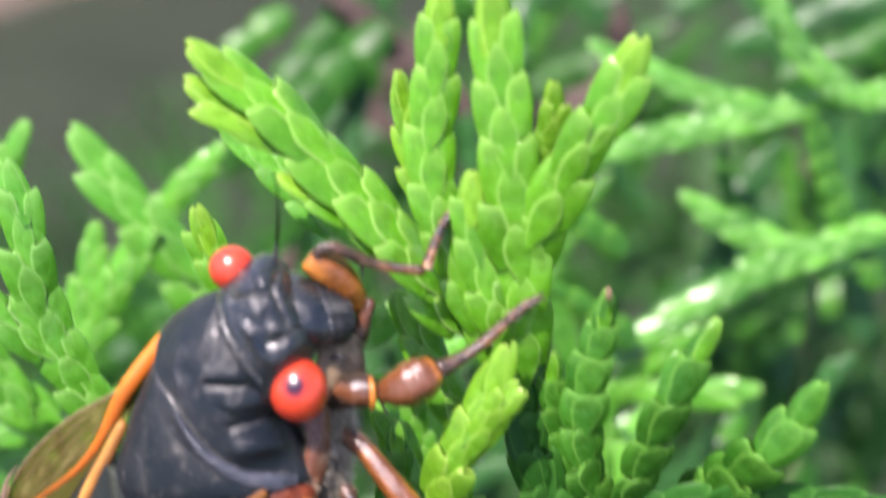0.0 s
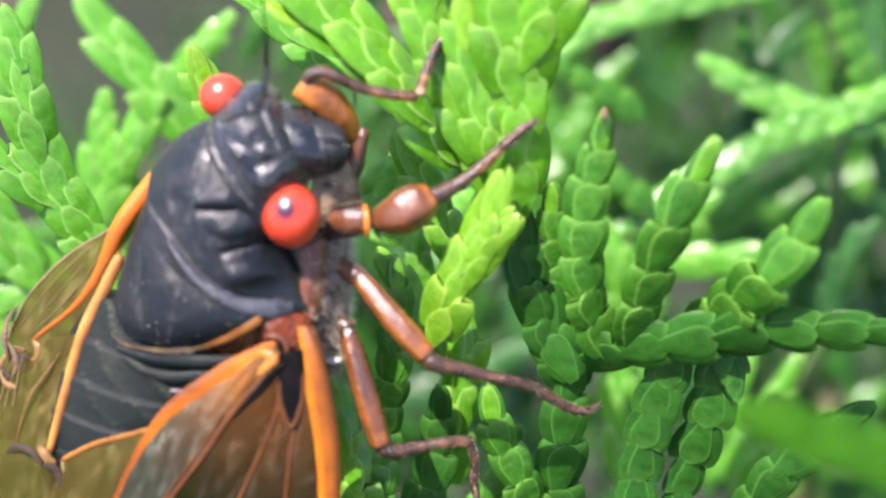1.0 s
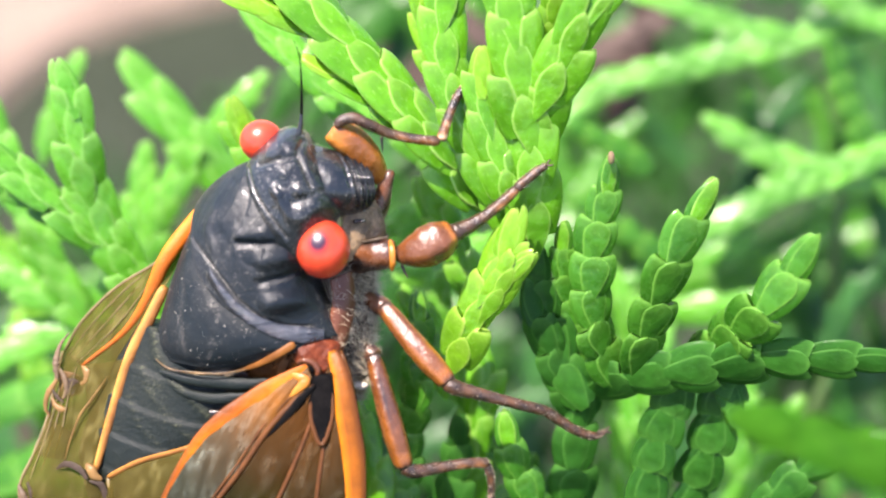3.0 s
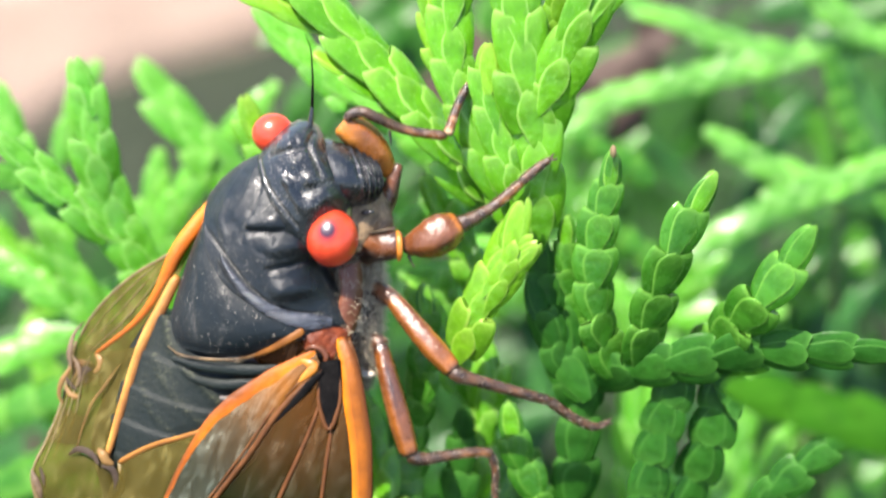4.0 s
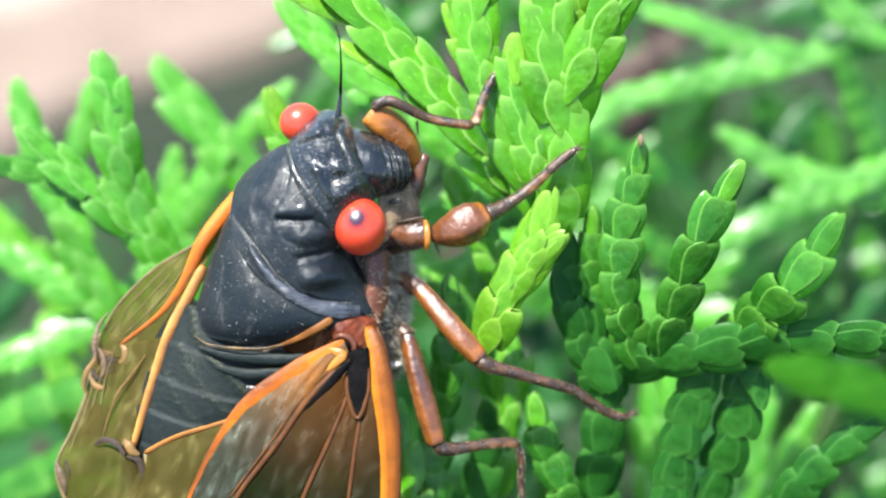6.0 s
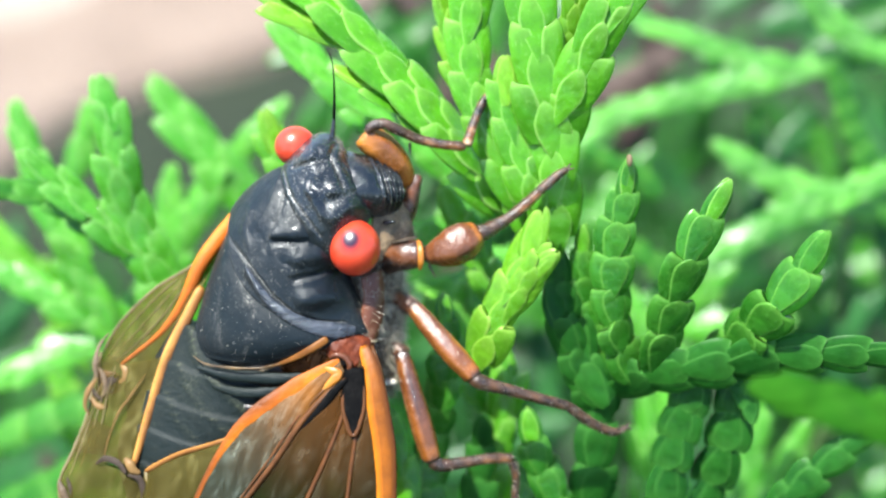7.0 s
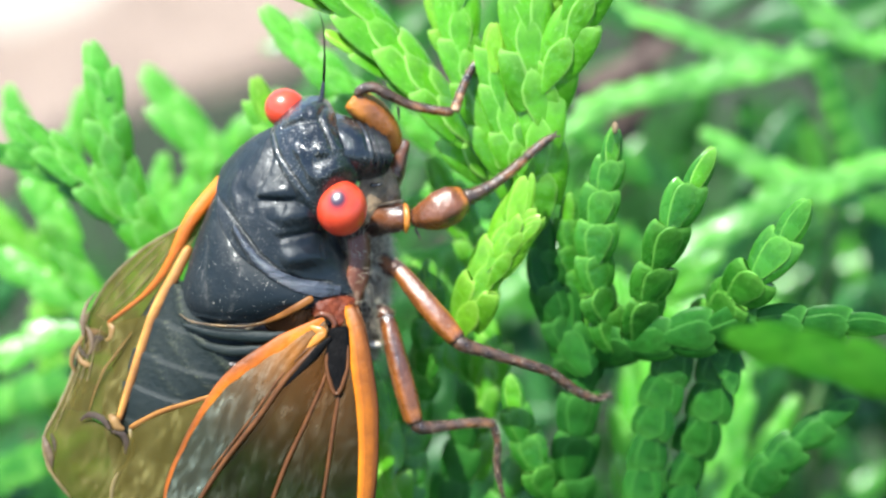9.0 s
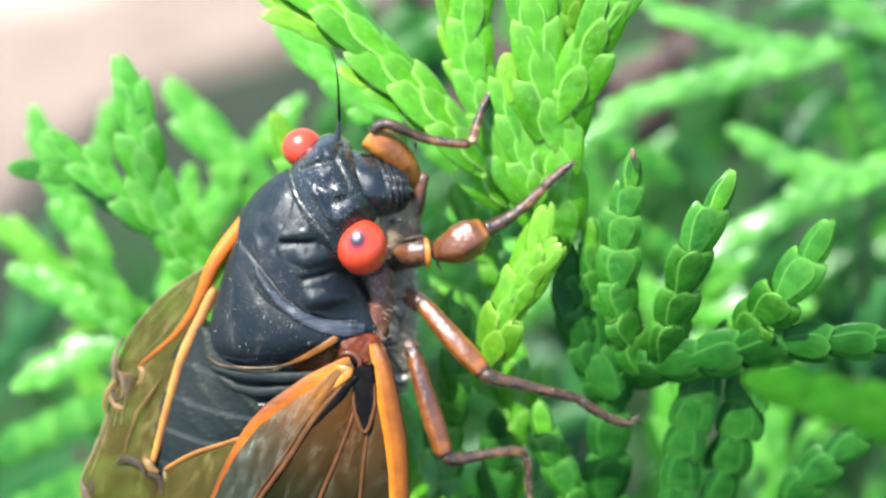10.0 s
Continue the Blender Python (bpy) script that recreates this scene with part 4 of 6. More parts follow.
    l = leg("hind_leg", "orange-brown hind leg gripping the foliage",
        ([(-3.68, -7.63, -3.20), (-3.08, -7.90, -2.80), (-2.56, -8.31, -2.40)], [0.6, 0.6, 0.55], LEG),
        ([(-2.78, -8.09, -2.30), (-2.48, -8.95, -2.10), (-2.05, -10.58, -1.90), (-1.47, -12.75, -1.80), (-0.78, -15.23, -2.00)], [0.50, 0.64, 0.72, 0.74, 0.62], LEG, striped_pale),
        ([(-0.89, -15.15, -2.00), (-0.15, -15.54, -2.10), (1.32, -15.43, -2.60), (3.19, -15.27, -3.20), (4.63, -15.36, -3.80)], [0.52, 0.42, 0.36, 0.34, 0.34], SHIN, underside),
        ([(4.52, -15.43, -3.80), (4.81, -16.61, -4.20), (4.84, -18.59, -4.80), (5.24, -20.37, -5.20)], [0.30, 0.26, 0.24, 0.15], SHIN))

    # wing hinges
    hinge = part("wing_hinge", loft("wing_hinge", [
        ((-7.88, -6.82, 0.70), (-7.39, -8.09, 0.70), 0.25, (0, 0)),
        ((-7.06, -6.81, 0.90), (-6.81, -8.57, 0.90), 0.42, (0, 0)),
        ((-6.11, -6.88, 0.80), (-5.97, -9.00, 0.80), 0.45, (0, 0)),
        ((-5.28, -6.80, 0.50), (-5.13, -8.81, 0.60), 0.42, (0, 0)),
        ((-4.73, -7.00, 0.10), (-4.58, -8.27, 0.20), 0.25, (0, 0))], tinted("hinge_red", (0.04, 0.009, 0.005), (0.17, 0.036, 0.011), 900, 0.5, 0.8, shine=0.2), rows=50, seg=50,
        shape=lambda s, a: 0.10 * math.sin(s * 11 + a) * math.sin(a * 3) + 0.03 * math.sin(s * 31) * math.sin(a * 9)), bug, "red-brown knobbly wing hinge")
    part("socket", ellipsoid("socket", (-6.52, -8.52, 1.26), (0.52, 0.34, 0.10), CELL_BLACK, 18, 10), hinge)
    part("rim", tube("rim", [(-7.22, -8.19, 1.20), (-6.83, -7.99, 1.28), (-6.25, -8.15, 1.30), (-5.92, -8.62, 1.30), (-6.06, -9.08, 1.28), (-6.40, -9.12, 1.25)], [0.08, 0.20, 0.22, 0.20, 0.16, 0.06], CHEEK, 12, 36), hinge, "pinkish-brown rim of the hinge socket")

    # crinkled membranes and ridges between the back plate and the abdomen
    FOLD = tinted("fold_tan", (0.012, 0.009, 0.006), (0.20, 0.145, 0.080), 1500, 0.3, 0.8)
    FOLD_GOLD = tinted("fold_gold", (0.020, 0.010, 0.004), (0.20, 0.115, 0.035), 1300, 0.3, 0.8)
    for line, r in (([(-15.80, -7.75, -0.90), (-15.39, -8.61, -0.80), (-14.03, -9.07, -0.30), (-12.26, -9.18, 0.20), (-10.59, -8.64, 0.80)], 0.13),
                    ([(-16.46, -7.07, -1.60), (-15.86, -8.92, -1.20), (-14.70, -10.27, -0.90), (-13.62, -11.18, -0.60), (-12.77, -12.09, -0.40)], 0.17)):
        part("fold", tube("fold", line, [r * 0.4, r, r * 1.2, r, r * 0.4], FOLD, 10, 40, 0.5, 0.12), bug, "crinkled tan and black fold")

    # dark arched plates stepping down into the gap behind the back plate
    for line, radii, mat, words in (
            ([(-15.95, -8.80, -0.20), (-14.11, -9.24, 0.30), (-12.25, -9.41, 0.50), (-10.40, -9.50, 0.80), (-8.93, -9.31, 0.90)], [0.10, 0.30, 0.42, 0.40, 0.20], SHELL_BELLY, "black arched plate"),
            ([(-15.74, -9.42, -0.60), (-14.48, -10.07, -0.10), (-12.85, -10.43, 0.30), (-11.18, -10.38, 0.50), (-9.88, -10.10, 0.70)], [0.08, 0.26, 0.34, 0.36, 0.16], SHELL_BELLY, "black arched plate"),
            ([(-15.36, -9.97, -0.90), (-14.44, -10.77, -0.60), (-13.29, -11.35, -0.30), (-12.09, -11.50, -0.10), (-11.24, -11.20, 0.20)], [0.08, 0.22, 0.30, 0.30, 0.12], BROWN_SHELL, "glossy dark brown arched plate"),
            ([(-16.19, -8.07, -0.40), (-15.26, -8.56, 0.30), (-13.64, -8.78, 0.85), (-11.79, -8.80, 1.10), (-10.32, -8.53, 1.25)], [0.03, 0.07, 0.08, 0.06, 0.03], FOLD_GOLD, "thin golden rim")):
        part("rear_plate", tube("rear_plate", line, radii, mat, 18, 48, 0.55, 0.05), bug, words)

    # near wing, held out beside the body
    costa = [(-5.03, -7.43, 1.20), (-4.49, -9.08, 1.60), (-4.10, -11.45, 1.80), (-3.73, -14.25, 1.80), (-3.70, -18.21, 1.60), (-4.25, -22.44, 1.20), (-5.70, -26.84, 0.60)]
    rad_in = [(-5.72, -9.71, 1.60), (-5.44, -11.45, 1.70), (-5.57, -13.12, 1.80), (-5.89, -15.29, 1.80), (-6.29, -18.20, 1.60), (-6.89, -22.43, 1.20), (-7.29, -27.01, 0.60)]
    medial = [(-6.07, -9.71, 1.60), (-6.28, -11.45, 1.70), (-6.76, -12.84, 1.80), (-7.67, -14.94, 1.80), (-9.14, -18.20, 1.50), (-10.41, -22.44, 1.10), (-10.13, -26.85, 0.50)]
    cubit = [(-6.06, -9.42, 1.70), (-7.35, -10.46, 1.80), (-8.91, -12.12, 1.90), (-10.67, -14.65, 1.80), (-13.35, -18.21, 1.40), (-15.00, -21.74, 1.00), (-13.69, -26.15, 0.40)]
    anal = [(-6.56, -8.31, 1.60), (-7.89, -9.08, 1.60), (-9.81, -10.23, 1.60), (-11.91, -11.62, 1.60), (-13.59, -13.29, 1.40), (-15.51, -16.44, 1.00), (-16.75, -20.05, 0.60), (-15.84, -24.41, 0.20)]
    inner = [(-13.56, -13.26, 1.10), (-15.04, -13.75, 0.60), (-17.35, -14.52, -0.40), (-19.47, -15.63, -1.20)]
    tail = [(-19.47, -15.63, -1.20), (-19.34, -17.37, -1.40), (-20.70, -19.61, -1.80), (-20.20, -23.12, -2.00), (-16.44, -25.12, -1.20)]
    wing = part("forewing", ruled("skin", costa, rad_in, SKIN, belly=0.1), bug, "clear olive wing with thick orange veins")
    part("skin", ruled("skin", rad_in, medial, SKIN, belly=0.12), wing)
    part("skin", ruled("skin", medial, cubit, SKIN, belly=0.18), wing)
    part("skin", ruled("skin", cubit, anal, SKIN_REAR, 60, 10, 0.2, ripple=0.11), wing)
    part("dark_cell", ruled("dark_cell", [(-5.02, -8.70, 1.80), (-4.90, -11.00, 1.95), (-5.46, -13.20, 2.00)], [(-6.30, -8.90, 1.80), (-6.42, -11.30, 1.95), (-5.76, -13.20, 2.00)], CELL_BLACK, 20, 6, 0.05, ripple=0.08),
         wing, "black cell at the wing base")
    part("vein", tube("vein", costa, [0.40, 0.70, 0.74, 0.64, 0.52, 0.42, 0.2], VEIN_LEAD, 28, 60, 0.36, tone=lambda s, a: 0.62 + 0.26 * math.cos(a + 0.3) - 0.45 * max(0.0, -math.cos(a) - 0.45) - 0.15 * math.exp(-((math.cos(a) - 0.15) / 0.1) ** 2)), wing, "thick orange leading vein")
    part("vein", tube("vein", [(p[0] + 0.50, p[1], p[2] - 0.15) for p in costa], [0.12, 0.22, 0.16, 0.14, 0.12, 0.1], VEIN_DARK, 8, 50), wing)
    part("vein", tube("vein", rad_in[1:], [0.12, 0.15, 0.13, 0.12, 0.1, 0.08], VEIN_DARK, 8, 40), wing)
    part("vein", tube("vein", medial[1:], [0.14, 0.16, 0.16, 0.14, 0.12, 0.1], VEIN_DARK, 8, 40), wing)
    part("vein", tube("vein", cubit, [0.22, 0.2, 0.18, 0.17, 0.15, 0.12], VEIN_DARK, 8, 40), wing)
    part("vein", tube("vein", [(p[0] - 0.35, p[1] + 0.15, p[2]) for p in cubit[:5]], [0.1, 0.1, 0.09, 0.08], VEIN_DARK, 8, 30), wing)
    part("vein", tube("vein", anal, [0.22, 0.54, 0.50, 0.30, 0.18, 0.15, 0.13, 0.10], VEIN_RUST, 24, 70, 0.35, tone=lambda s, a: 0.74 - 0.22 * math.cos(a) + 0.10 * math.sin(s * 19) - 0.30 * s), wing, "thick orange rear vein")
    part("vein", tube("vein", [(-6.05, -9.47, 1.95), (-6.67, -10.02, 2.00), (-7.65, -11.14, 2.00), (-8.63, -12.19, 1.95), (-9.33, -12.89, 1.90)], [0.12, 0.26, 0.24, 0.16, 0.06], CELL_BLACK, 12, 30, 0.3), wing, "black wedge along the middle vein")
    part("vein", tube("vein", [(-6.27, -9.70, 1.70), (-6.33, -11.43, 1.90), (-5.70, -13.10, 2.00), (-5.04, -11.43, 1.90), (-5.01, -9.70, 1.80)], [0.10, 0.14, 0.16, 0.14, 0.1], VEIN_DARK, 8, 30), wing)
    part("plate", tube("plate", [(-7.50, -8.78, 1.72), (-6.95, -8.98, 1.88), (-6.62, -9.18, 1.92), (-7.05, -9.65, 1.92), (-7.68, -10.18, 1.82)], [0.10, 0.26, 0.30, 0.22, 0.05], AMBER, 14, 36, 0.4), wing, "yellow-orange plate at the wing base")
    part("vein", tube("vein", [(-7.30, -6.95, 1.60), (-8.37, -7.60, 1.70), (-9.54, -8.20, 1.35), (-10.73, -8.62, 0.85), (-12.30, -8.95, 0.25)], [0.26, 0.24, 0.17, 0.10, 0.05], STRAP, 14, 40, 0.45), wing)
    part("skin", ruled("skin", [(-7.51, -7.29, 1.00), (-9.01, -8.09, 0.70), (-10.84, -8.61, 0.20)], [(-7.05, -8.35, 1.00), (-8.49, -9.25, 0.70), (-10.15, -9.84, 0.00)], SKIN_AMBER, 14, 5, 0.05), wing)
    rear = part("hindwing", ruled("skin", [anal[4], anal[5], anal[6], anal[7]], inner + tail[2:], SKIN_GREEN, belly=0.1), bug, "clear crumpled hind wing with tan veins")
    part("vein", tube("vein", inner, [0.16, 0.17, 0.18, 0.2], VEIN_HONEY, 14, 30, tone=lambda s, a: 0.55 + 0.3 * math.cos(a + 0.8)), rear)
    part("vein", tube("vein", tail, [0.2, 0.14, 0.12, 0.10], VEIN_OLIVE, 8, 30), rear)
    for line in ([(-22.90, -15.20, -1.75), (-22.13, -14.79, -1.30), (-21.27, -15.05, -1.05), (-20.75, -15.75, -1.05)],
                 [(-20.66, -15.83, -1.05), (-19.91, -16.05, -1.05), (-19.66, -16.80, -1.20), (-19.75, -17.45, -1.30)]):
        part("torn_edge", tube("torn_edge", line, [0.06, 0.20, 0.22, 0.10], SCORCHED, 12, 40, 0.2, knobs=0.16), rear, "smoky grey-brown crease")
    part("knot", tube("knot", [(-20.85, -14.75, -1.10), (-20.48, -15.10, -0.98), (-20.25, -15.50, -1.00), (-19.80, -15.75, -1.05)], [0.12, 0.34, 0.30, 0.12], VEIN_PALE, 12, 24, 0.6), rear, "tan knot where the veins meet")

    # far wing, behind the body, creased and torn at its edge
    lead = [(-13.45, 1.34, -3.60), (-14.97, -0.60, -2.60), (-16.02, -2.18, -2.30), (-17.26, -4.74, -2.50), (-18.79, -6.69, -2.80), (-21.52, -8.81, -3.20)]
    upper = [(-14.43, 0.22, -3.20), (-16.31, -1.92, -3.40), (-19.34, -3.77, -3.80), (-21.73, -6.01, -4.20), (-23.02, -7.97, -4.60)]
    mid = [(-15.86, -3.63, -2.00), (-16.92, -5.81, -1.80), (-18.09, -8.15, -1.60), (-19.25, -11.75, -1.40), (-20.30, -15.34, -1.20)]
    side = [(-21.33, -8.44, -3.20), (-21.89, -10.10, -3.20), (-22.10, -12.27, -2.80), (-22.59, -14.68, -2.20)]
    outer = [(-23.13, -7.97, -4.60), (-23.65, -10.20, -4.40), (-24.00, -12.21, -4.00), (-24.82, -14.55, -3.40), (-25.61, -16.51, -3.00), (-25.25, -18.47, -3.00), (-23.76, -20.61, -3.20)]
    far = part("forewing", ruled("skin", upper, lead, SKIN_GREEN, belly=0.1), bug, "clear olive wing with orange veins and a torn edge")
    part("skin", ruled("skin", lead, mid, SKIN_GREEN, belly=-0.2), far)
    part("skin", ruled("skin", side, outer[:4], SKIN_GREEN, belly=0.15), far)
    part("skin", ruled("skin", [lead[5], side[1], side[2], side[3]], [mid[2], (-19.36, -11.78, -1.60), (-20.23, -14.10, -1.40), mid[4]], SKIN_GREEN, belly=0.1), far)
    part("skin", ruled("skin", [outer[2], outer[3], outer[4], outer[5], outer[6]], [(-21.90, -12.95, -2.40), (-22.36, -14.91, -2.00), (-20.58, -15.72, -1.30), (-19.79, -17.56, -1.50), (-20.52, -20.52, -1.80)], SKIN_GREEN, belly=0.3), far)
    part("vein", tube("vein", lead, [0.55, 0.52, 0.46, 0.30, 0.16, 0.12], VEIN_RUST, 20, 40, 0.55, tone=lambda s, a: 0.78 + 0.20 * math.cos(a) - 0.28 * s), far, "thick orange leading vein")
    # the highlight along this vein's left side is painted into its tone
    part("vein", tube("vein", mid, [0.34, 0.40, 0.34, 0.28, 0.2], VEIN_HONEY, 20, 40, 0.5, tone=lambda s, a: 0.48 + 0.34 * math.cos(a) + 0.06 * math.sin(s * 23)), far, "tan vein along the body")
    part("vein", tube("vein", upper, [0.14, 0.11, 0.10, 0.10], VEIN_OLIVE, 8, 30), far)
    part("vein", tube("vein", [(-19.60, -9.35, -1.85), (-20.73, -10.92, -2.00), (-21.44, -11.86, -2.10), (-22.07, -13.44, -2.10), (-22.40, -14.70, -2.00)], [0.02, 0.08, 0.07, 0.05, 0.03], VEIN_PALE, 8, 40), far)
    for k in (0.25, 0.5, 0.75):                                # fine veins between the main ones
        line = [tuple(V(p).lerp(V(q), k) + Vector((0, 0, 0.12))) for p, q in zip(upper, (lead[0], lead[2], lead[3], lead[4], lead[5]))]
        part("vein", tube("vein", line[1:], [0.03, 0.045, 0.035, 0.02], VEIN_OLIVE, 6, 24), far)
        line = [tuple(V(p).lerp(V(q), k) + Vector((0, 0, 0.16))) for p, q in zip(side, (outer[1], outer[2], outer[3], outer[4]))]
        part("vein", tube("vein", line, [0.025, 0.045, 0.045, 0.03], VEIN_OLIVE, 6, 24), far)
    part("vein", tube("vein", outer, [0.10, 0.12, 0.10, 0.10, 0.14, 0.12], VEIN_OLIVE, 8, 40, knobs=0.3), far)
    # the crumpled notch in its outer edge: a grey bent rim, a brown hollow and folded tan flaps
    part("torn_edge", tube("torn_edge", [(-22.49, -6.70, -4.00), (-23.13, -7.58, -3.90), (-23.37, -8.87, -3.70), (-23.21, -9.75, -3.60)], [0.04, 0.12, 0.22, 0.08], MAUVE, 12, 40, 0.5, knobs=0.3), far, "greyish bent wing rim")
    part("torn_edge", tube("torn_edge", [(-23.25, -9.70, -3.60), (-23.85, -10.64, -3.60), (-24.05, -11.60, -3.70), (-23.77, -12.17, -3.75)], [0.10, 0.20, 0.16, 0.06], VEIN_PALE, 12, 40, 0.5, knobs=0.12), far, "tan bent wing rim")
    part("torn_edge", ruled("torn_edge", [(-23.20, -9.20, -3.75), (-22.60, -9.20, -3.55), (-21.90, -9.35, -3.30), (-21.30, -9.60, -3.10)], [(-23.30, -11.20, -3.80), (-22.70, -11.00, -3.60), (-22.10, -10.80, -3.35), (-21.50, -10.50, -3.10)], SKIN_SCORCHED, 30, 10, -0.2, 0.04, 0.12), far, "brown crumpled hollow")
    part("torn_edge", ruled("torn_edge", [(-22.60, -9.85, -3.40), (-22.25, -9.60, -3.25), (-21.75, -9.75, -3.10)], [(-22.65, -10.45, -3.40), (-22.25, -10.70, -3.25), (-21.75, -10.35, -3.10)], SCORCHED, 16, 8, -0.1, 0.04, 0.05), far, "dark brown hole")
    for line, radii, mat in (([(-21.50, -8.80, -3.10), (-21.12, -9.20, -2.95), (-21.20, -9.75, -2.95), (-21.60, -9.98, -3.05)], [0.08, 0.26, 0.24, 0.10], VEIN_PALE),
                             ([(-23.55, -10.90, -3.50), (-23.30, -11.40, -3.40), (-22.80, -11.65, -3.35), (-22.40, -11.50, -3.30)], [0.08, 0.18, 0.22, 0.06], VEIN_PALE),
                             ([(-23.55, -10.35, -3.50), (-23.15, -10.90, -3.40), (-22.75, -11.20, -3.35)], [0.06, 0.14, 0.05], SCORCHED),
                             ([(-23.05, -9.00, -3.55), (-22.70, -9.70, -3.45), (-22.60, -10.40, -3.40), (-22.80, -10.95, -3.40)], [0.08, 0.18, 0.16, 0.06], MAUVE),
                             ([(-25.66, -16.35, -2.85), (-25.35, -17.00, -2.70), (-25.10, -17.70, -2.75), (-25.00, -18.50, -2.85)], [0.06, 0.28, 0.26, 0.06], MAUVE),
                             ([(-25.05, -16.20, -2.75), (-24.80, -16.80, -2.65), (-24.72, -17.60, -2.70)], [0.08, 0.18, 0.06], SCORCHED)):
        part("torn_edge", tube("torn_edge", line, radii, mat, 12, 30, 0.6, knobs=0.10), far, "crumpled fold of dead wing skin")
    # pale dust grains caught on the shell and between the hairs
    rng3 = random.Random(8)
    verts, faces = [], []
    for ob, count, low in ((flank, 260, 0.0), *((o, c, 0.15) for o, c in zip([q for q in bug.children if q.name.startswith(("mesonotum", "pronotum", "head", "cheek"))],
                                                                         (80, 300, 420, 60)))):
        good = [v for v in ob.data.vertices if v.normal.z > low]
        for i in range(count):
            v = rng3.choice(good)
            r = 0.000010 + 0.000038 * rng3.random() ** 4
            n0 = len(verts)
            verts += [v.co + Vector(d) * r * rng3.uniform(0.6, 1.3) for d in ((1, 0, 0), (-1, 0, 0), (0, 1, 0), (0, -1, 0), (0, 0, 1), (0, 0, -1))]
            faces += [tuple(n0 + k for k in f) for f in ((0, 2, 4), (2, 1, 4), (1, 3, 4), (3, 0, 4), (2, 0, 5), (1, 2, 5), (3, 1, 5), (0, 3, 5))]
    tagged(part("dust", mesh_of("dust", verts, faces, GRAIN, False), bug, "pale dust grains"), kind="stuff")
    return bug


cicada = build_cicada()


# ---------------------------------------------------------------- arborvitae
def leaf_mesh(kind, seed, bead=False):
    """One scale leaf of a cord's joint, unit size: y from base to tip, x across, z out.
    The leaves lie flush in one lens-shaped cross-section: pointed flat leaves like a row of lozenges down the middle,
    and leaves folded round the edges, half a joint further on, each ending in a small tooth."""
    rng = random.Random(seed)
    nx, ny = 10, 14
    lean, plump, point = rng.uniform(-0.03, 0.03), rng.uniform(0.96, 1.05), rng.uniform(0.85, 1.2)
    at = [0, 0.15, 0.32, 0.5, 0.68, 0.82, 0.92, 0.97, 1]
    edge = [0.36, 0.42, 0.46, 0.485, 0.49, 0.472, 0.435, 0.405, 0.365]
    seam = [0.02, 0.02, 0.02, 0.03, 0.04, 0.06, 0.09, 0.12, 0.17]
    middle = [0.03, 0.09, 0.165, 0.23, 0.235, 0.17, 0.10 * point, 0.05 * point, 0.004]
    if bead:                                                   # plumper joints, pinched at the base
        edge = [0.27, 0.39, 0.465, 0.51, 0.525, 0.51, 0.475, 0.44, 0.40]
        seam = [0.03, 0.06, 0.10, 0.15, 0.16, 0.15, 0.13, 0.12, 0.11]
        middle = [0.10, 0.16, 0.22, 0.275, 0.305, 0.285, 0.21 * point, 0.125 * point, 0.01]
    if kind == "tip":
        middle = [0.10, 0.20, 0.26, 0.275, 0.25, 0.19, 0.12, 0.075, 0.015]
    if kind == "tip_side":                                     # the last pair runs together to a point
        edge = [0.31, 0.385, 0.415, 0.41, 0.365, 0.30, 0.22, 0.16, 0.08]
        seam = [0.02] * 9
    verts, uvs, faces = [], [], []
    for front in (1, -1):
        for i in range(ny + 1):
            v = 1 - (1 - i / ny) ** 1.25
            wide = float(np.interp(v, at, edge)) * plump
            if "side" in kind:
                rise = np.interp(v, [0, 0.2, 0.4, 0.6, 0.85, 0.95, 1], [0.60, 0.75, 0.86, 0.92, 0.93, 0.87, 0.78])
            else:
                rise = np.interp(v, [0, 0.15, 0.3, 0.6, 0.85, 1], [0.80, 0.90, 0.95, 1.01, 1.01, 0.94])
            if "side" in kind:
                inner, outer = float(np.interp(v, at, seam)), wide
            else:
                half = float(np.interp(v, at, middle)) * plump
                inner, outer = lean * v - half, lean * v + half
            for j in range(nx + 1):
                u = j / nx
                x = inner + (outer - inner) * (math.sin(u * math.pi / 2) if "side" in kind else u)
                lens = max(0.0, 1 - (x / max(wide, 0.45)) ** 2) ** 0.62
                if "side" in kind:
                    z = front * (0.47 * max(0.0, 1 - (x / wide) ** 2) ** 0.62 * rise + 0.008)
                elif front > 0:
                    z = 0.47 * lens * rise + 0.012 * (1 - abs(2 * u - 1) ** 2.2) * min(1.0, 4 * (1 - v) + 0.5)
                else:
                    z = 0.05
                y = v * (1 - 0.10 * (1 - u) ** 1.4 * v ** 3) if kind == "side" else v     # the folded leaves rise to their outer tooth
                verts.append((float(x), y, float(z)))
                uvs.append((u, v))
    n = (nx + 1) * (ny + 1)
    for k in (0, 1):
        for i in range(ny):
            for j in range(nx):
                a = k * n + i * (nx + 1) + j
                q = (a, a + 1, a + nx + 2, a + nx + 1)
                faces.append(q if k == 0 else tuple(reversed(q)))
    w = nx + 1
    rim = [i * w for i in range(ny + 1)], [i * w + nx for i in range(ny + 1)], [ny * w + j for j in range(w)]
    for e, flip in zip(rim, (False, True, True)):              # close the leaf along its margin
        for p, q in zip(e[:-1], e[1:]):
            f = (p, q, n + q, n + p)
            faces.append(tuple(reversed(f)) if flip else f)
    return verts, faces, uvs


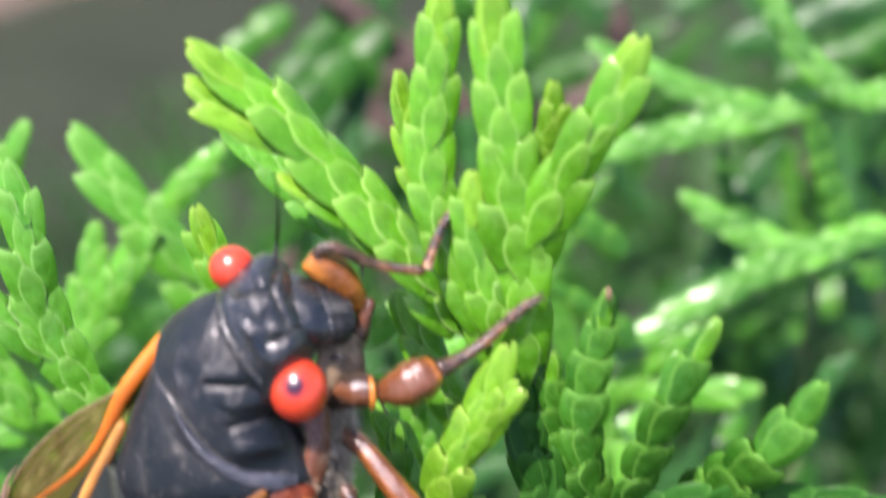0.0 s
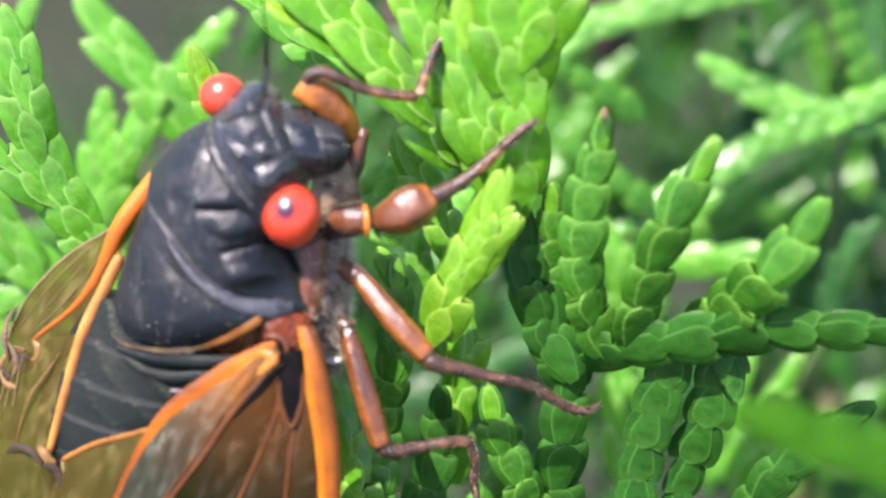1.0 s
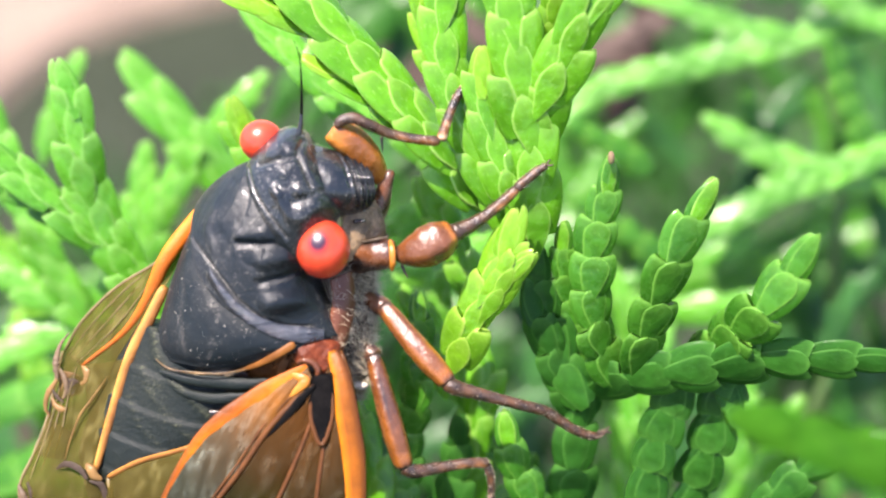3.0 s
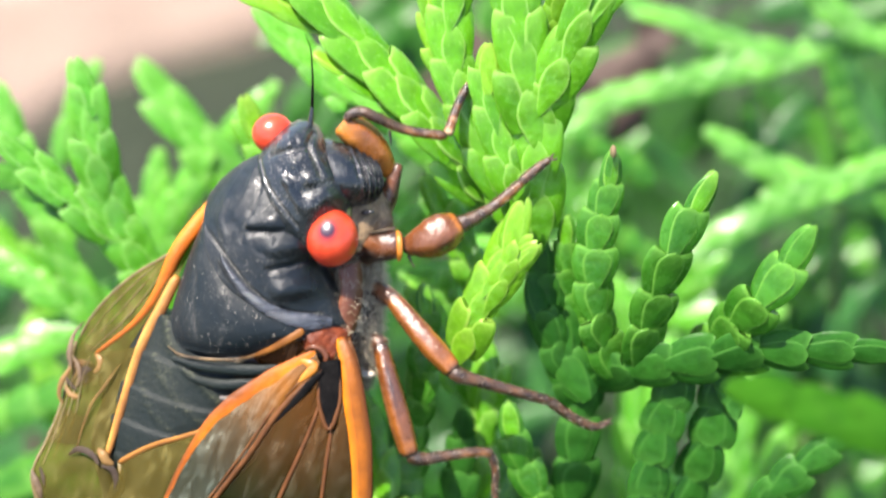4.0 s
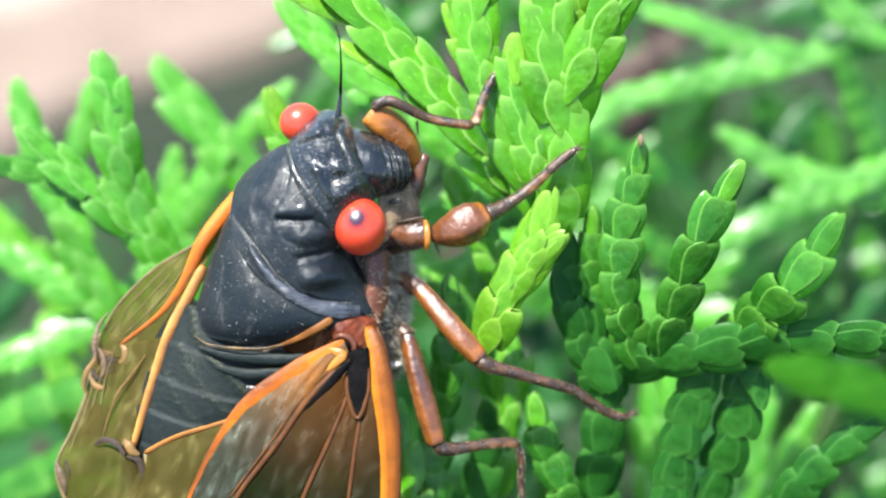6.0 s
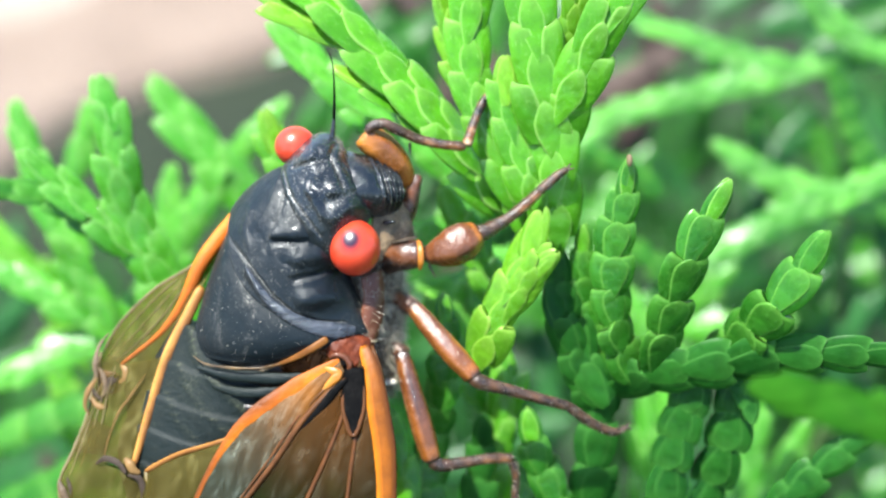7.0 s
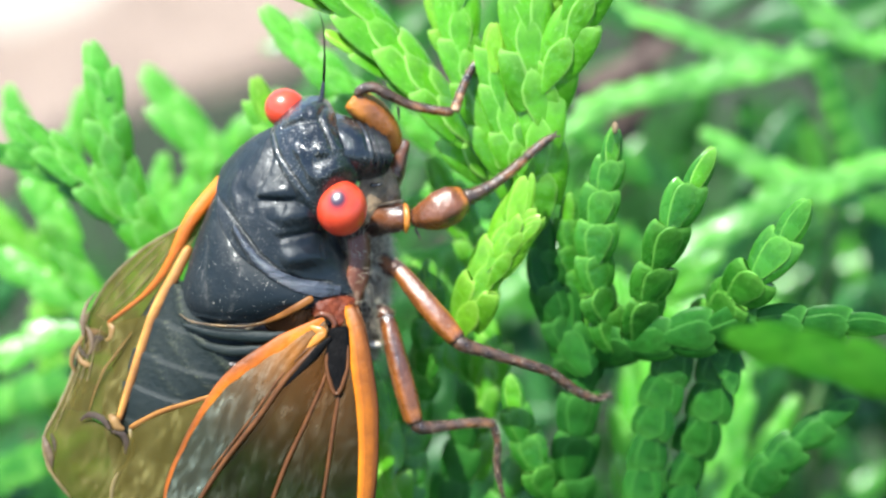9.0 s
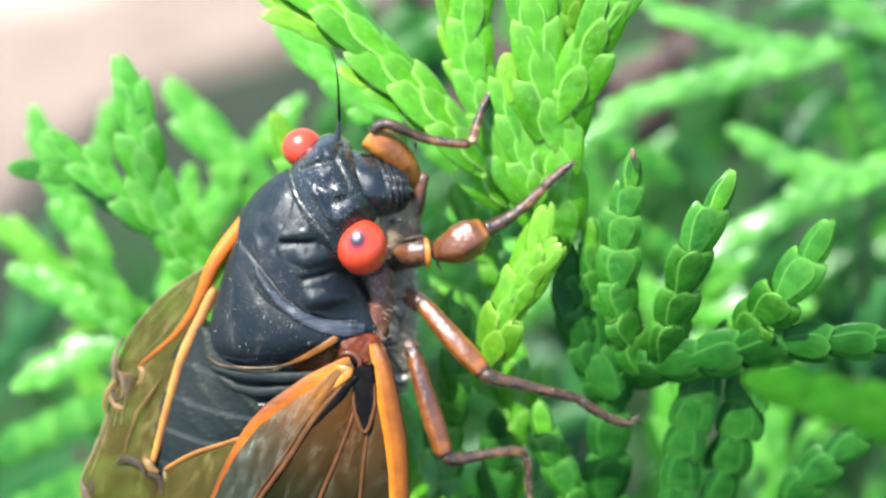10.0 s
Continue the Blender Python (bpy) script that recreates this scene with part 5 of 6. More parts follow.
LEAF_SHAPES = [leaf_mesh(("flat", "side", "tip", "tip_side")[k // 3], k, bead) for bead in (False, True) for k in range(12)]      # three of each kind
LEAF_MESHES = {}


def leaf_data(k, material):
    if (k, material.name) not in LEAF_MESHES:
        v, f, uvs = LEAF_SHAPES[k]
        me = mesh_of("scale_leaf", v, f, material)
        layer = me.uv_layers.new(name="UVMap")
        for lp in me.loops:
            layer.data[lp.index].uv = uvs[lp.vertex_index]
        LEAF_MESHES[k, material.name] = me
    return LEAF_MESHES[k, material.name]


def leaf_places(pts, width, rng, face, slim=0.82, lag=0.5):
    """Poses of the scale leaves on a branchlet from its tip to its base, four at each joint: two flat, two at the sides."""
    a = np.array(pts, float)
    length = np.linalg.norm(np.diff(a, axis=0), axis=1).sum()
    step = width * (0.86 if lag > 0.3 else 0.75)
    n = max(3, int(length / step))
    c = spline(pts, n + 1)
    out = []
    for i in range(1, n + 1):
        o = Vector(c[i])
        t = (Vector(c[i - 1]) - o).normalized()
        t = (t + Vector((rng.gauss(0, 0.04), rng.gauss(0, 0.04), rng.gauss(0, 0.03)))).normalized()
        f = face + Vector((rng.gauss(0, 0.10), rng.gauss(0, 0.10), 0))
        nrm = (f - t * f.dot(t)).normalized()
        b = t.cross(nrm)
        w = width * min(1.0, slim * (0.80, 0.98, 1.10, 1.2)[min(i, 4) - 1]) * rng.uniform(0.94, 1.06)
        long = step * rng.uniform(1.30, 1.42)
        base = o - t * step * 0.26
        for s in (1, -1):                                      # flat leaves, front and back
            y = (t + nrm * s * rng.uniform(0.0, 0.02) + b * rng.gauss(0, 0.02)).normalized()
            z = (nrm * s - y * (nrm * s).dot(y)).normalized()
            out.append((base, y.cross(z), y, z, w, long * (1.0 if i > 1 else 0.98), w * 0.28, 0 if i > 1 else 6))
        for s in (1, -1):                                      # folded leaves along both edges
            y = (t + b * s * (rng.uniform(0.0, 0.05) if lag > 0.3 else rng.uniform(-0.04, 0.03)) + nrm * rng.gauss(0, 0.012)).normalized()
            x = (b * s - y * (b * s).dot(y)).normalized()
            out.append((base + t * step * lag * (1.0 if i > 1 else 0.2), x, y, x.cross(y), w, long * rng.uniform(0.95, 1.05) * (1.0 if i > 1 else 0.95), w * 0.28, 3 if i > 1 else 9))
    return out


def leaf_matrix(p, scale=MM):
    o, x, y, z, w, l, h = p[:7]
    m = Matrix((x * w, y * l, z * h)).transposed() * scale
    m = m.to_4x4()
    m.translation = o * scale
    return m


RNG = random.Random(21)


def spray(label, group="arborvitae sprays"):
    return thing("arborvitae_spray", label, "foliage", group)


def branchlet(s, width, material, pts, face=(0.0, 0.25, 1.0), tips=1, single=True, label=""):
    """A cord of scale leaves on its stem; single: each leaf an object, else one joined mesh. The first leaves from the tip are young."""
    face = (Vector(face) + Vector((RNG.gauss(0, 0.12), RNG.gauss(0, 0.12), 0))).normalized()
    places = leaf_places(pts, width * 1.14, RNG, face, 0.78 if material is LEAF_LIT else 0.82, 0.06 if material in (LEAF_SHADED, LEAF_MID) else 0.5)
    if single:
        r = width * 0.09
        stem = part("branchlet", tube("stem", [tuple(q) for q in spline(pts, 12)[1:]], [r * 0.5, r, r * 1.1], LEAF_SHADED, 8, 16), s, label)
        for i, p in enumerate(places):
            mat = material
            if i < tips * 4:
                mat = {LEAF_SHADED: LEAF_SHADED, LEAF_FAR: LEAF_FAR, LEAF_LIT: LEAF_LIT, LEAF_MID: LEAF if i < 2 else LEAF_MID}.get(material, LEAF_NEW)
            ob = new("scale_leaf", leaf_data(p[7] + RNG.randrange(3) + (12 if material in (LEAF_SHADED, LEAF_MID) else 0), mat))
            ob.parent = stem
            ob.matrix_local = leaf_matrix(p)
    else:
        verts, faces, uvs = [], [], []
        for p in places:
            v, f, uv = LEAF_SHAPES[p[7] + RNG.randrange(3) + (12 if material in (LEAF_SHADED, LEAF_MID) else 0)]
            m = leaf_matrix(p)
            b = len(verts)
            verts += [m @ Vector(q) for q in v]
            faces += [tuple(b + k for k in q) for q in f]
            uvs += uv
        me = mesh_of("branchlet", verts, faces, material)
        layer = me.uv_layers.new(name="UVMap")
        for lp in me.loops:
            layer.data[lp.index].uv = uvs[lp.vertex_index]
        stem = part("branchlet", me, s, label)
        tagged(stem, kind="stuff")
    return stem


def build_sprays():
    s = spray("deep green arborvitae spray with overlapping scale leaves and paler tips")
    branchlet(s, 2.5, LEAF_MID, [(12.28, 4.50, -0.50), (11.88, 1.58, -1.00), (11.11, -2.03, -2.00), (11.39, -5.72, -3.00), (12.72, -9.96, -5.00)])
    part("bud", ellipsoid("bud", (12.14, 4.27, 0.20), (0.22, 0.42, 0.22), TWIG, 14, 10), s, "small brown bud at the tip")
    branchlet(s, 2.9, LEAF_MID, [(18.42, 3.26, 1.00), (17.18, 0.45, 0.50), (15.74, -2.39, 0.00), (14.94, -5.30, -1.50), (14.26, -9.13, -4.00)])
    branchlet(s, 3.1, LEAF_MID, [(23.95, -0.24, 2.50), (22.86, -3.10, 1.50), (21.12, -5.62, 0.00), (19.79, -7.53, -3.20), (18.75, -9.33, -6.20)], tips=0)
    branchlet(s, 3.0, LEAF_SHADED, [(30.65, -8.50, 0.00), (25.91, -8.38, -1.00), (22.54, -8.34, -2.00), (18.72, -9.14, -3.00), (14.82, -9.58, -4.00), (11.72, -10.80, -6.00)], face=(0.15, -0.3, 1.0), tips=0)
    branchlet(s, 2.8, LEAF_SHADED, [(17.20, -25.60, -10.00), (17.80, -21.81, -9.00), (18.80, -17.70, -8.00), (19.65, -14.19, -6.50), (20.35, -10.26, -5.50)])
    branchlet(s, 2.5, LEAF_SHADED, [(14.50, -25.40, -9.00), (14.90, -21.61, -8.00), (15.50, -16.96, -7.00), (16.25, -13.36, -6.00), (17.20, -10.21, -5.00)])
    branchlet(s, 2.4, LEAF_SHADED, [(20.86, -12.25, -5.00), (20.48, -10.35, -5.00), (19.16, -9.22, -5.00)])
    branchlet(s, 2.6, LEAF_SHADED, [(29.73, -13.72, -6.00), (26.95, -15.96, -7.00), (24.11, -18.83, -8.00), (22.64, -22.36, -10.00)])

    s = spray("bright green arborvitae spray that the insect grips")
    branchlet(s, 3.3, LEAF, [(5.14, 21.57, 1.00), (5.31, 17.70, 1.00), (5.88, 14.28, 0.50), (6.34, 10.81, 0.00), (6.79, 7.71, -1.00), (7.35, 4.54, -2.00), (7.44, 1.30, -3.00), (7.72, -1.28, -4.00)])
    branchlet(s, 3.0, LEAF_SHADED, [(7.58, -0.52, -4.50), (7.89, -3.15, -5.00), (8.69, -6.95, -5.50), (10.77, -11.56, -6.00)], tips=0)
    branchlet(s, 3.2, LEAF, [(13.44, 18.53, 2.00), (11.42, 13.82, 1.50), (9.43, 10.56, 0.50), (7.80, 7.35, -1.00), (7.39, 4.58, -2.50)])
    branchlet(s, 2.0, LEAF_NEW, [(8.70, 15.95, 1.00), (8.77, 13.66, 0.00), (7.98, 10.96, -1.00)])
    branchlet(s, 2.9, LEAF, [(2.40, 21.74, -1.00), (2.22, 18.51, -1.00), (1.98, 15.37, -1.50), (1.77, 12.19, -2.00), (2.26, 8.98, -2.50), (3.57, 5.72, -3.00), (5.11, 2.45, -4.00), (7.25, -1.27, -5.00)])
    branchlet(s, 2.6, LEAF, [(4.11, 11.28, -0.80), (4.38, 7.74, -1.20), (5.16, 4.54, -2.00), (6.33, 1.30, -3.00)])
    branchlet(s, 2.2, LEAF_NEW, [(0.16, 17.05, -3.50), (0.53, 14.36, -4.00), (1.20, 11.39, -4.00), (2.50, 8.79, -4.00)])
    branchlet(s, 3.5, LEAF, [(-11.99, 18.13, -1.00), (-8.80, 15.90, -1.50), (-5.94, 13.64, -2.00), (-3.41, 10.80, -2.50), (-0.85, 7.93, -3.00), (1.75, 4.88, -4.00), (4.48, 1.41, -6.00)], face=(0.2, 0.4, 1))
    branchlet(s, 3.2, LEAF_NEW, [(-11.30, 15.70, -1.60), (-8.00, 14.00, -1.80), (-5.04, 12.50, -2.30)], face=(0.2, 0.4, 1))
    branchlet(s, 2.7, LEAF, [(-7.34, 11.05, -2.20), (-4.87, 9.87, -2.40), (-2.33, 8.30, -3.00), (0.64, 5.62, -4.00)], face=(0.2, 0.5, 1))
    branchlet(s, 2.9, LEAF_NEW, [(6.49, 1.04, -1.00), (5.66, -1.84, -1.50), (4.13, -4.76, -2.00), (2.90, -7.56, -3.20), (2.35, -9.22, -4.50)], tips=2)
    branchlet(s, 2.2, LEAF_NEW, [(6.92, -1.95, -0.90), (5.58, -3.54, -1.40), (4.25, -5.68, -2.20)])
    branchlet(s, 2.0, LEAF_MID, [(9.59, 0.21, -4.00), (9.62, -2.78, -5.00), (10.20, -6.60, -6.00), (11.10, -10.08, -6.50)])
    branchlet(s, 2.8, LEAF_SHADED, [(7.06, -3.53, -5.00), (8.11, -6.74, -5.00), (9.81, -9.65, -6.00), (11.28, -12.44, -7.00)])
    branchlet(s, 3.2, LEAF_SHADED, [(11.15, -10.42, -6.00), (10.70, -13.59, -7.00), (10.43, -16.83, -8.00), (10.07, -22.32, -10.00)])
    branchlet(s, 2.5, LEAF_MID, [(5.62, -12.21, -5.00), (6.37, -15.75, -6.00), (7.80, -18.99, -7.00), (9.36, -22.11, -9.00)])
    branchlet(s, 2.3, LEAF_MID, [(-0.02, -4.22, -6.00), (0.21, -7.37, -6.50), (-0.17, -11.30, -7.50), (-0.87, -15.38, -9.00), (-1.47, -22.27, -10.00)])
    branchlet(s, 2.7, LEAF, [(-4.99, -10.65, -9.00), (-3.81, -14.58, -9.00), (-2.76, -18.91, -9.00), (-2.47, -23.07, -10.00)])
    branchlet(s, 2.6, LEAF_SHADED, [(2.67, -12.63, -9.00), (2.71, -16.32, -10.00), (1.94, -20.48, -11.00), (0.75, -24.72, -12.00)])

    s = spray("shaded arborvitae spray behind the insect")
    branchlet(s, 3.0, LEAF, [(-0.24, 3.80, -11.00), (0.76, 1.60, -11.00), (2.56, -1.61, -11.00), (4.82, -6.07, -12.00)], tips=0)
    branchlet(s, 3.0, LEAF, [(3.96, -7.63, -11.00), (4.56, -11.25, -11.00), (3.60, -15.80, -12.00), (2.82, -20.85, -13.00)], tips=0)
    branchlet(s, 2.6, LEAF, [(-1.66, -4.03, -12.00), (0.77, -7.68, -12.00), (2.83, -12.65, -13.00)], tips=0)
    branchlet(s, 2.6, LEAF, [(-12.52, 8.00, -9.00), (-11.48, 5.49, -9.50), (-9.96, 2.36, -10.00)], tips=1)
    branchlet(s, 2.6, LEAF_MID, [(8.47, -15.81, -12.00), (6.44, -19.46, -12.00), (4.87, -23.73, -13.00)], tips=0)
    branchlet(s, 2.6, LEAF_MID, [(-3.71, -7.73, -13.00), (-5.76, -13.45, -13.00), (-6.65, -21.00, -14.00)], tips=0)

    s = spray("bright green arborvitae spray with pointed tips swaying in the breeze")
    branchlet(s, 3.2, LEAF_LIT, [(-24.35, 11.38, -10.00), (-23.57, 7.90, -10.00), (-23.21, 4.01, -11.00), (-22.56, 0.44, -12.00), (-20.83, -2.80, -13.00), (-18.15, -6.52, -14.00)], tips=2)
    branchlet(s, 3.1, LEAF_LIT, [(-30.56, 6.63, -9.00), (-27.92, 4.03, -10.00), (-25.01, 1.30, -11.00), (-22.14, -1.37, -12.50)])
    branchlet(s, 2.4, LEAF_MID, [(-33.56, 3.62, -11.00), (-30.27, 3.27, -12.00), (-26.78, 2.08, -12.50), (-23.26, -0.76, -13.00)], tips=0)
    swaying = s
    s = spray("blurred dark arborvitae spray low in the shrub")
    branchlet(s, 4.2, LEAF_SHADED, [(-16.63, 9.69, -64.00), (-12.95, 15.81, -64.00), (-8.08, 21.48, -65.00), (-3.16, 27.83, -66.00)], single=False)
    branchlet(s, 4.0, LEAF_SHADED, [(-12.65, 8.78, -60.00), (-9.11, 15.46, -61.00), (-5.53, 19.81, -62.00), (-0.68, 24.82, -63.00)], single=False)
    branchlet(s, 3.6, LEAF_MID, [(-20.08, 20.96, -70.00), (-15.94, 22.87, -70.00), (-10.91, 26.87, -71.00)], single=False)
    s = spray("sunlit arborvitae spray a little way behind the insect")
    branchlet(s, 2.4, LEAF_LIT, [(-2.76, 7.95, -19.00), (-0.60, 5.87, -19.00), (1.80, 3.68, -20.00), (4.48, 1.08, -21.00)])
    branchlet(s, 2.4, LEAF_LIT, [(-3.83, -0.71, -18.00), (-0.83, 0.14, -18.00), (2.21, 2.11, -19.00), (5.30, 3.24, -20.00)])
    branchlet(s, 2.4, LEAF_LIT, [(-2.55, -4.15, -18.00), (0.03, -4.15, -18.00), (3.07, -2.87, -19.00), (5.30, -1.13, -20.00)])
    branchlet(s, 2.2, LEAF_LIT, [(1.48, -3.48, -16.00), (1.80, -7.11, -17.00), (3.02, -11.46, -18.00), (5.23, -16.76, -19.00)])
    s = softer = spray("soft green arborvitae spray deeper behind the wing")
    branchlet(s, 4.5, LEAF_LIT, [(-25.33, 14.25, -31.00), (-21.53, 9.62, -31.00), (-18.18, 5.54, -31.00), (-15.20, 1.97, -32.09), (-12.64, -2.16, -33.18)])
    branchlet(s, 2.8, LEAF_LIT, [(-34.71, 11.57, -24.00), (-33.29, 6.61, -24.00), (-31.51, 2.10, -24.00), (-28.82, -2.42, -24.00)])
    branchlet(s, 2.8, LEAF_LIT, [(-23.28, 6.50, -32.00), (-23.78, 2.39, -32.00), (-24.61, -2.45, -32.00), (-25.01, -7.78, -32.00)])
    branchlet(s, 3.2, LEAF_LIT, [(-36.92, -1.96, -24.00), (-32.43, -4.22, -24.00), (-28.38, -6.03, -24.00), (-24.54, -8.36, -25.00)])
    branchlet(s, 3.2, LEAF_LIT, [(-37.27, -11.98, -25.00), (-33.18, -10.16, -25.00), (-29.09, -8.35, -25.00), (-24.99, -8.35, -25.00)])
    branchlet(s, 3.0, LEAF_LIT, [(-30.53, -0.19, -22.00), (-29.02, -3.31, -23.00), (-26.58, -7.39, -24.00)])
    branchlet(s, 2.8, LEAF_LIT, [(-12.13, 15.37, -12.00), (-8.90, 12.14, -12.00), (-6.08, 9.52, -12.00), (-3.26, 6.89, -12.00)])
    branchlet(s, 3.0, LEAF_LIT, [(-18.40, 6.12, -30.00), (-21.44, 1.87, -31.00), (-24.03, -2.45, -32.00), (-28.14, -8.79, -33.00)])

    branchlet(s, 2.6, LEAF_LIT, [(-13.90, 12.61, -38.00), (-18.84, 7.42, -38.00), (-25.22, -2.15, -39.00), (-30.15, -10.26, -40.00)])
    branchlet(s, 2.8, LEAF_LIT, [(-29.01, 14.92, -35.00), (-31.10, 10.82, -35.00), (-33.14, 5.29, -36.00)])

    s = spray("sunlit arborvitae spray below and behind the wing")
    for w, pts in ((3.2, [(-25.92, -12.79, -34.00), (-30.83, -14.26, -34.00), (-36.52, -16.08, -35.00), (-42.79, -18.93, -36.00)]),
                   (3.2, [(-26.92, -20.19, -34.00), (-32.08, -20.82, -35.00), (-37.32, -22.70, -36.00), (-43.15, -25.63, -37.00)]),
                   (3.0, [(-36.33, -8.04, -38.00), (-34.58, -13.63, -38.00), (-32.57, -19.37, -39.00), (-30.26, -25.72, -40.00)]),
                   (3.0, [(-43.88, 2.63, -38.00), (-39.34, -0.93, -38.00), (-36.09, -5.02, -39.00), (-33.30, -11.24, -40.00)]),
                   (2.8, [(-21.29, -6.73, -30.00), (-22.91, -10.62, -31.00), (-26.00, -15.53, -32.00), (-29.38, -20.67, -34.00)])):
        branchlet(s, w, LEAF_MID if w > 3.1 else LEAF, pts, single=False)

    s = spray("arborvitae branch with drooping tips deeper in the shrub")
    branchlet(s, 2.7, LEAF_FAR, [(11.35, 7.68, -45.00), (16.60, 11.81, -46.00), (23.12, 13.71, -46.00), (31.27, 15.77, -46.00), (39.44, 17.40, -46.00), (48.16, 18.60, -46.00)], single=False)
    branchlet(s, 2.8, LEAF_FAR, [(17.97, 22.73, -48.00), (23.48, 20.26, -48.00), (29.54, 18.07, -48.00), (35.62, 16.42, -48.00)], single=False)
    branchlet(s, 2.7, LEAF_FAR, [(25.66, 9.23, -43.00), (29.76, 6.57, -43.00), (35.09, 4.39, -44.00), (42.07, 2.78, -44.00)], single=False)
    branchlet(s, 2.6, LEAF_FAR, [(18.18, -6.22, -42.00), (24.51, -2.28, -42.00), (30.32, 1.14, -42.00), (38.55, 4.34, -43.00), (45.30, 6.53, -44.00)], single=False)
    branchlet(s, 2.5, LEAF_MID, [(37.07, 16.93, -42.00), (38.54, 11.77, -43.00), (41.26, 6.53, -44.00), (44.57, 1.20, -45.00)], single=False)
    branchlet(s, 2.2, LEAF_MID, [(31.58, 13.85, -52.00), (32.43, 8.75, -52.00), (35.57, 3.65, -52.00)], single=False)
    branchlet(s, 2.4, LEAF_MID, [(12.49, 8.19, -38.00), (16.19, 6.73, -39.00), (19.96, 4.20, -40.00)], single=False)
    branchlet(s, 2.4, LEAF_MID, [(12.99, 1.56, -38.00), (16.71, -0.47, -39.00), (21.00, -3.57, -40.00)], single=False)
    branchlet(s, 3.0, LEAF_FAR, [(18.40, -26.93, -40.00), (18.92, -20.69, -40.00), (19.60, -15.61, -41.00), (22.40, -10.44, -42.00)], single=False)
    branchlet(s, 2.4, LEAF_MID, [(30.21, -31.40, -46.00), (29.66, -25.40, -46.00), (30.16, -18.45, -47.00), (32.87, -11.95, -48.00)], single=False)
    branchlet(s, 2.7, LEAF_FAR, [(31.89, 30.06, -42.00), (34.00, 24.81, -42.00), (37.47, 20.25, -43.00), (42.06, 17.22, -44.00)], single=False)
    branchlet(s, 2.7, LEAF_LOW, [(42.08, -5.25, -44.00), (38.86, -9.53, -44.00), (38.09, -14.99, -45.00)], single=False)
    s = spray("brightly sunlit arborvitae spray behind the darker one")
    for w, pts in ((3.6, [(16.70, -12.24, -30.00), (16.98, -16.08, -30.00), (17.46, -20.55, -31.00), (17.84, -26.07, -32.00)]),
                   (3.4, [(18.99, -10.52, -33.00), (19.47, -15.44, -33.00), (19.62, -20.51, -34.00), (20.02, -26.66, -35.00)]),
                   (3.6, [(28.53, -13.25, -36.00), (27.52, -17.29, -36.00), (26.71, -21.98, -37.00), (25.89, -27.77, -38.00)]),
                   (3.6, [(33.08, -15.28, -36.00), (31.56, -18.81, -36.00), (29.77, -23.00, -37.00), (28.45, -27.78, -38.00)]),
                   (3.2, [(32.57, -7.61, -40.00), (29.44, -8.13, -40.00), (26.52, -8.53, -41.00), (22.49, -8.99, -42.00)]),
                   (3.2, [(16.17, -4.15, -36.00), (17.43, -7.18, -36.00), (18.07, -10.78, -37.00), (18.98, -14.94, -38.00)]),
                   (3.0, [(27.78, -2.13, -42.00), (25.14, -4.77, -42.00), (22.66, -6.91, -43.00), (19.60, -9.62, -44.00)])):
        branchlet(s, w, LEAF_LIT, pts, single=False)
    s = spray("out-of-focus arborvitae tip close in front")
    branchlet(s, 2.4, LEAF_NEAR, [(15.42, -8.48, 20.00), (17.64, -9.05, 22.00), (19.96, -9.69, 24.00), (22.87, -10.68, 26.00)], tips=0)
    return swaying, softer


swaying, softer = build_sprays()


def fill_shrub():
    """The shrub's inside: many sprays, deeper and darker, with gaps. Their dark greens stand in for shade."""
    rng = random.Random(77)
    for k in range(20):
        s = spray("inner arborvitae spray in the depth of the shrub", "inner sprays")
        for i in range(10):
            z = rng.uniform(-125, -58)
            sc = (88.7 - z) / 2486.0
            px, py = rng.uniform(-820, 900), rng.uniform(-640, 560)
            if py > 150 + px * 0.9 + 120 and px < -100:        # keep the way to the path free
                py -= 620
            c = Vector((px * sc, py * sc, z))
            ang = rng.uniform(0.2, 2.6)
            d = Vector((math.cos(ang), math.sin(ang), rng.uniform(-0.2, 0.3)))
            pts = [tuple(c + d * 9), tuple(c + d * 3 + Vector((rng.gauss(0, 1), 0, 0))), tuple(c - d * 5), tuple(c - d * 14)]
            branchlet(s, rng.uniform(2.4, 3.4), rng.choice((LEAF_MID, LEAF_SHADED, LEAF_SHADED, LEAF_SHADED, LEAF_LOW, LEAF_LOW, LEAF_LOW, LEAF_DEAD)), pts, single=False)


fill_shrub()


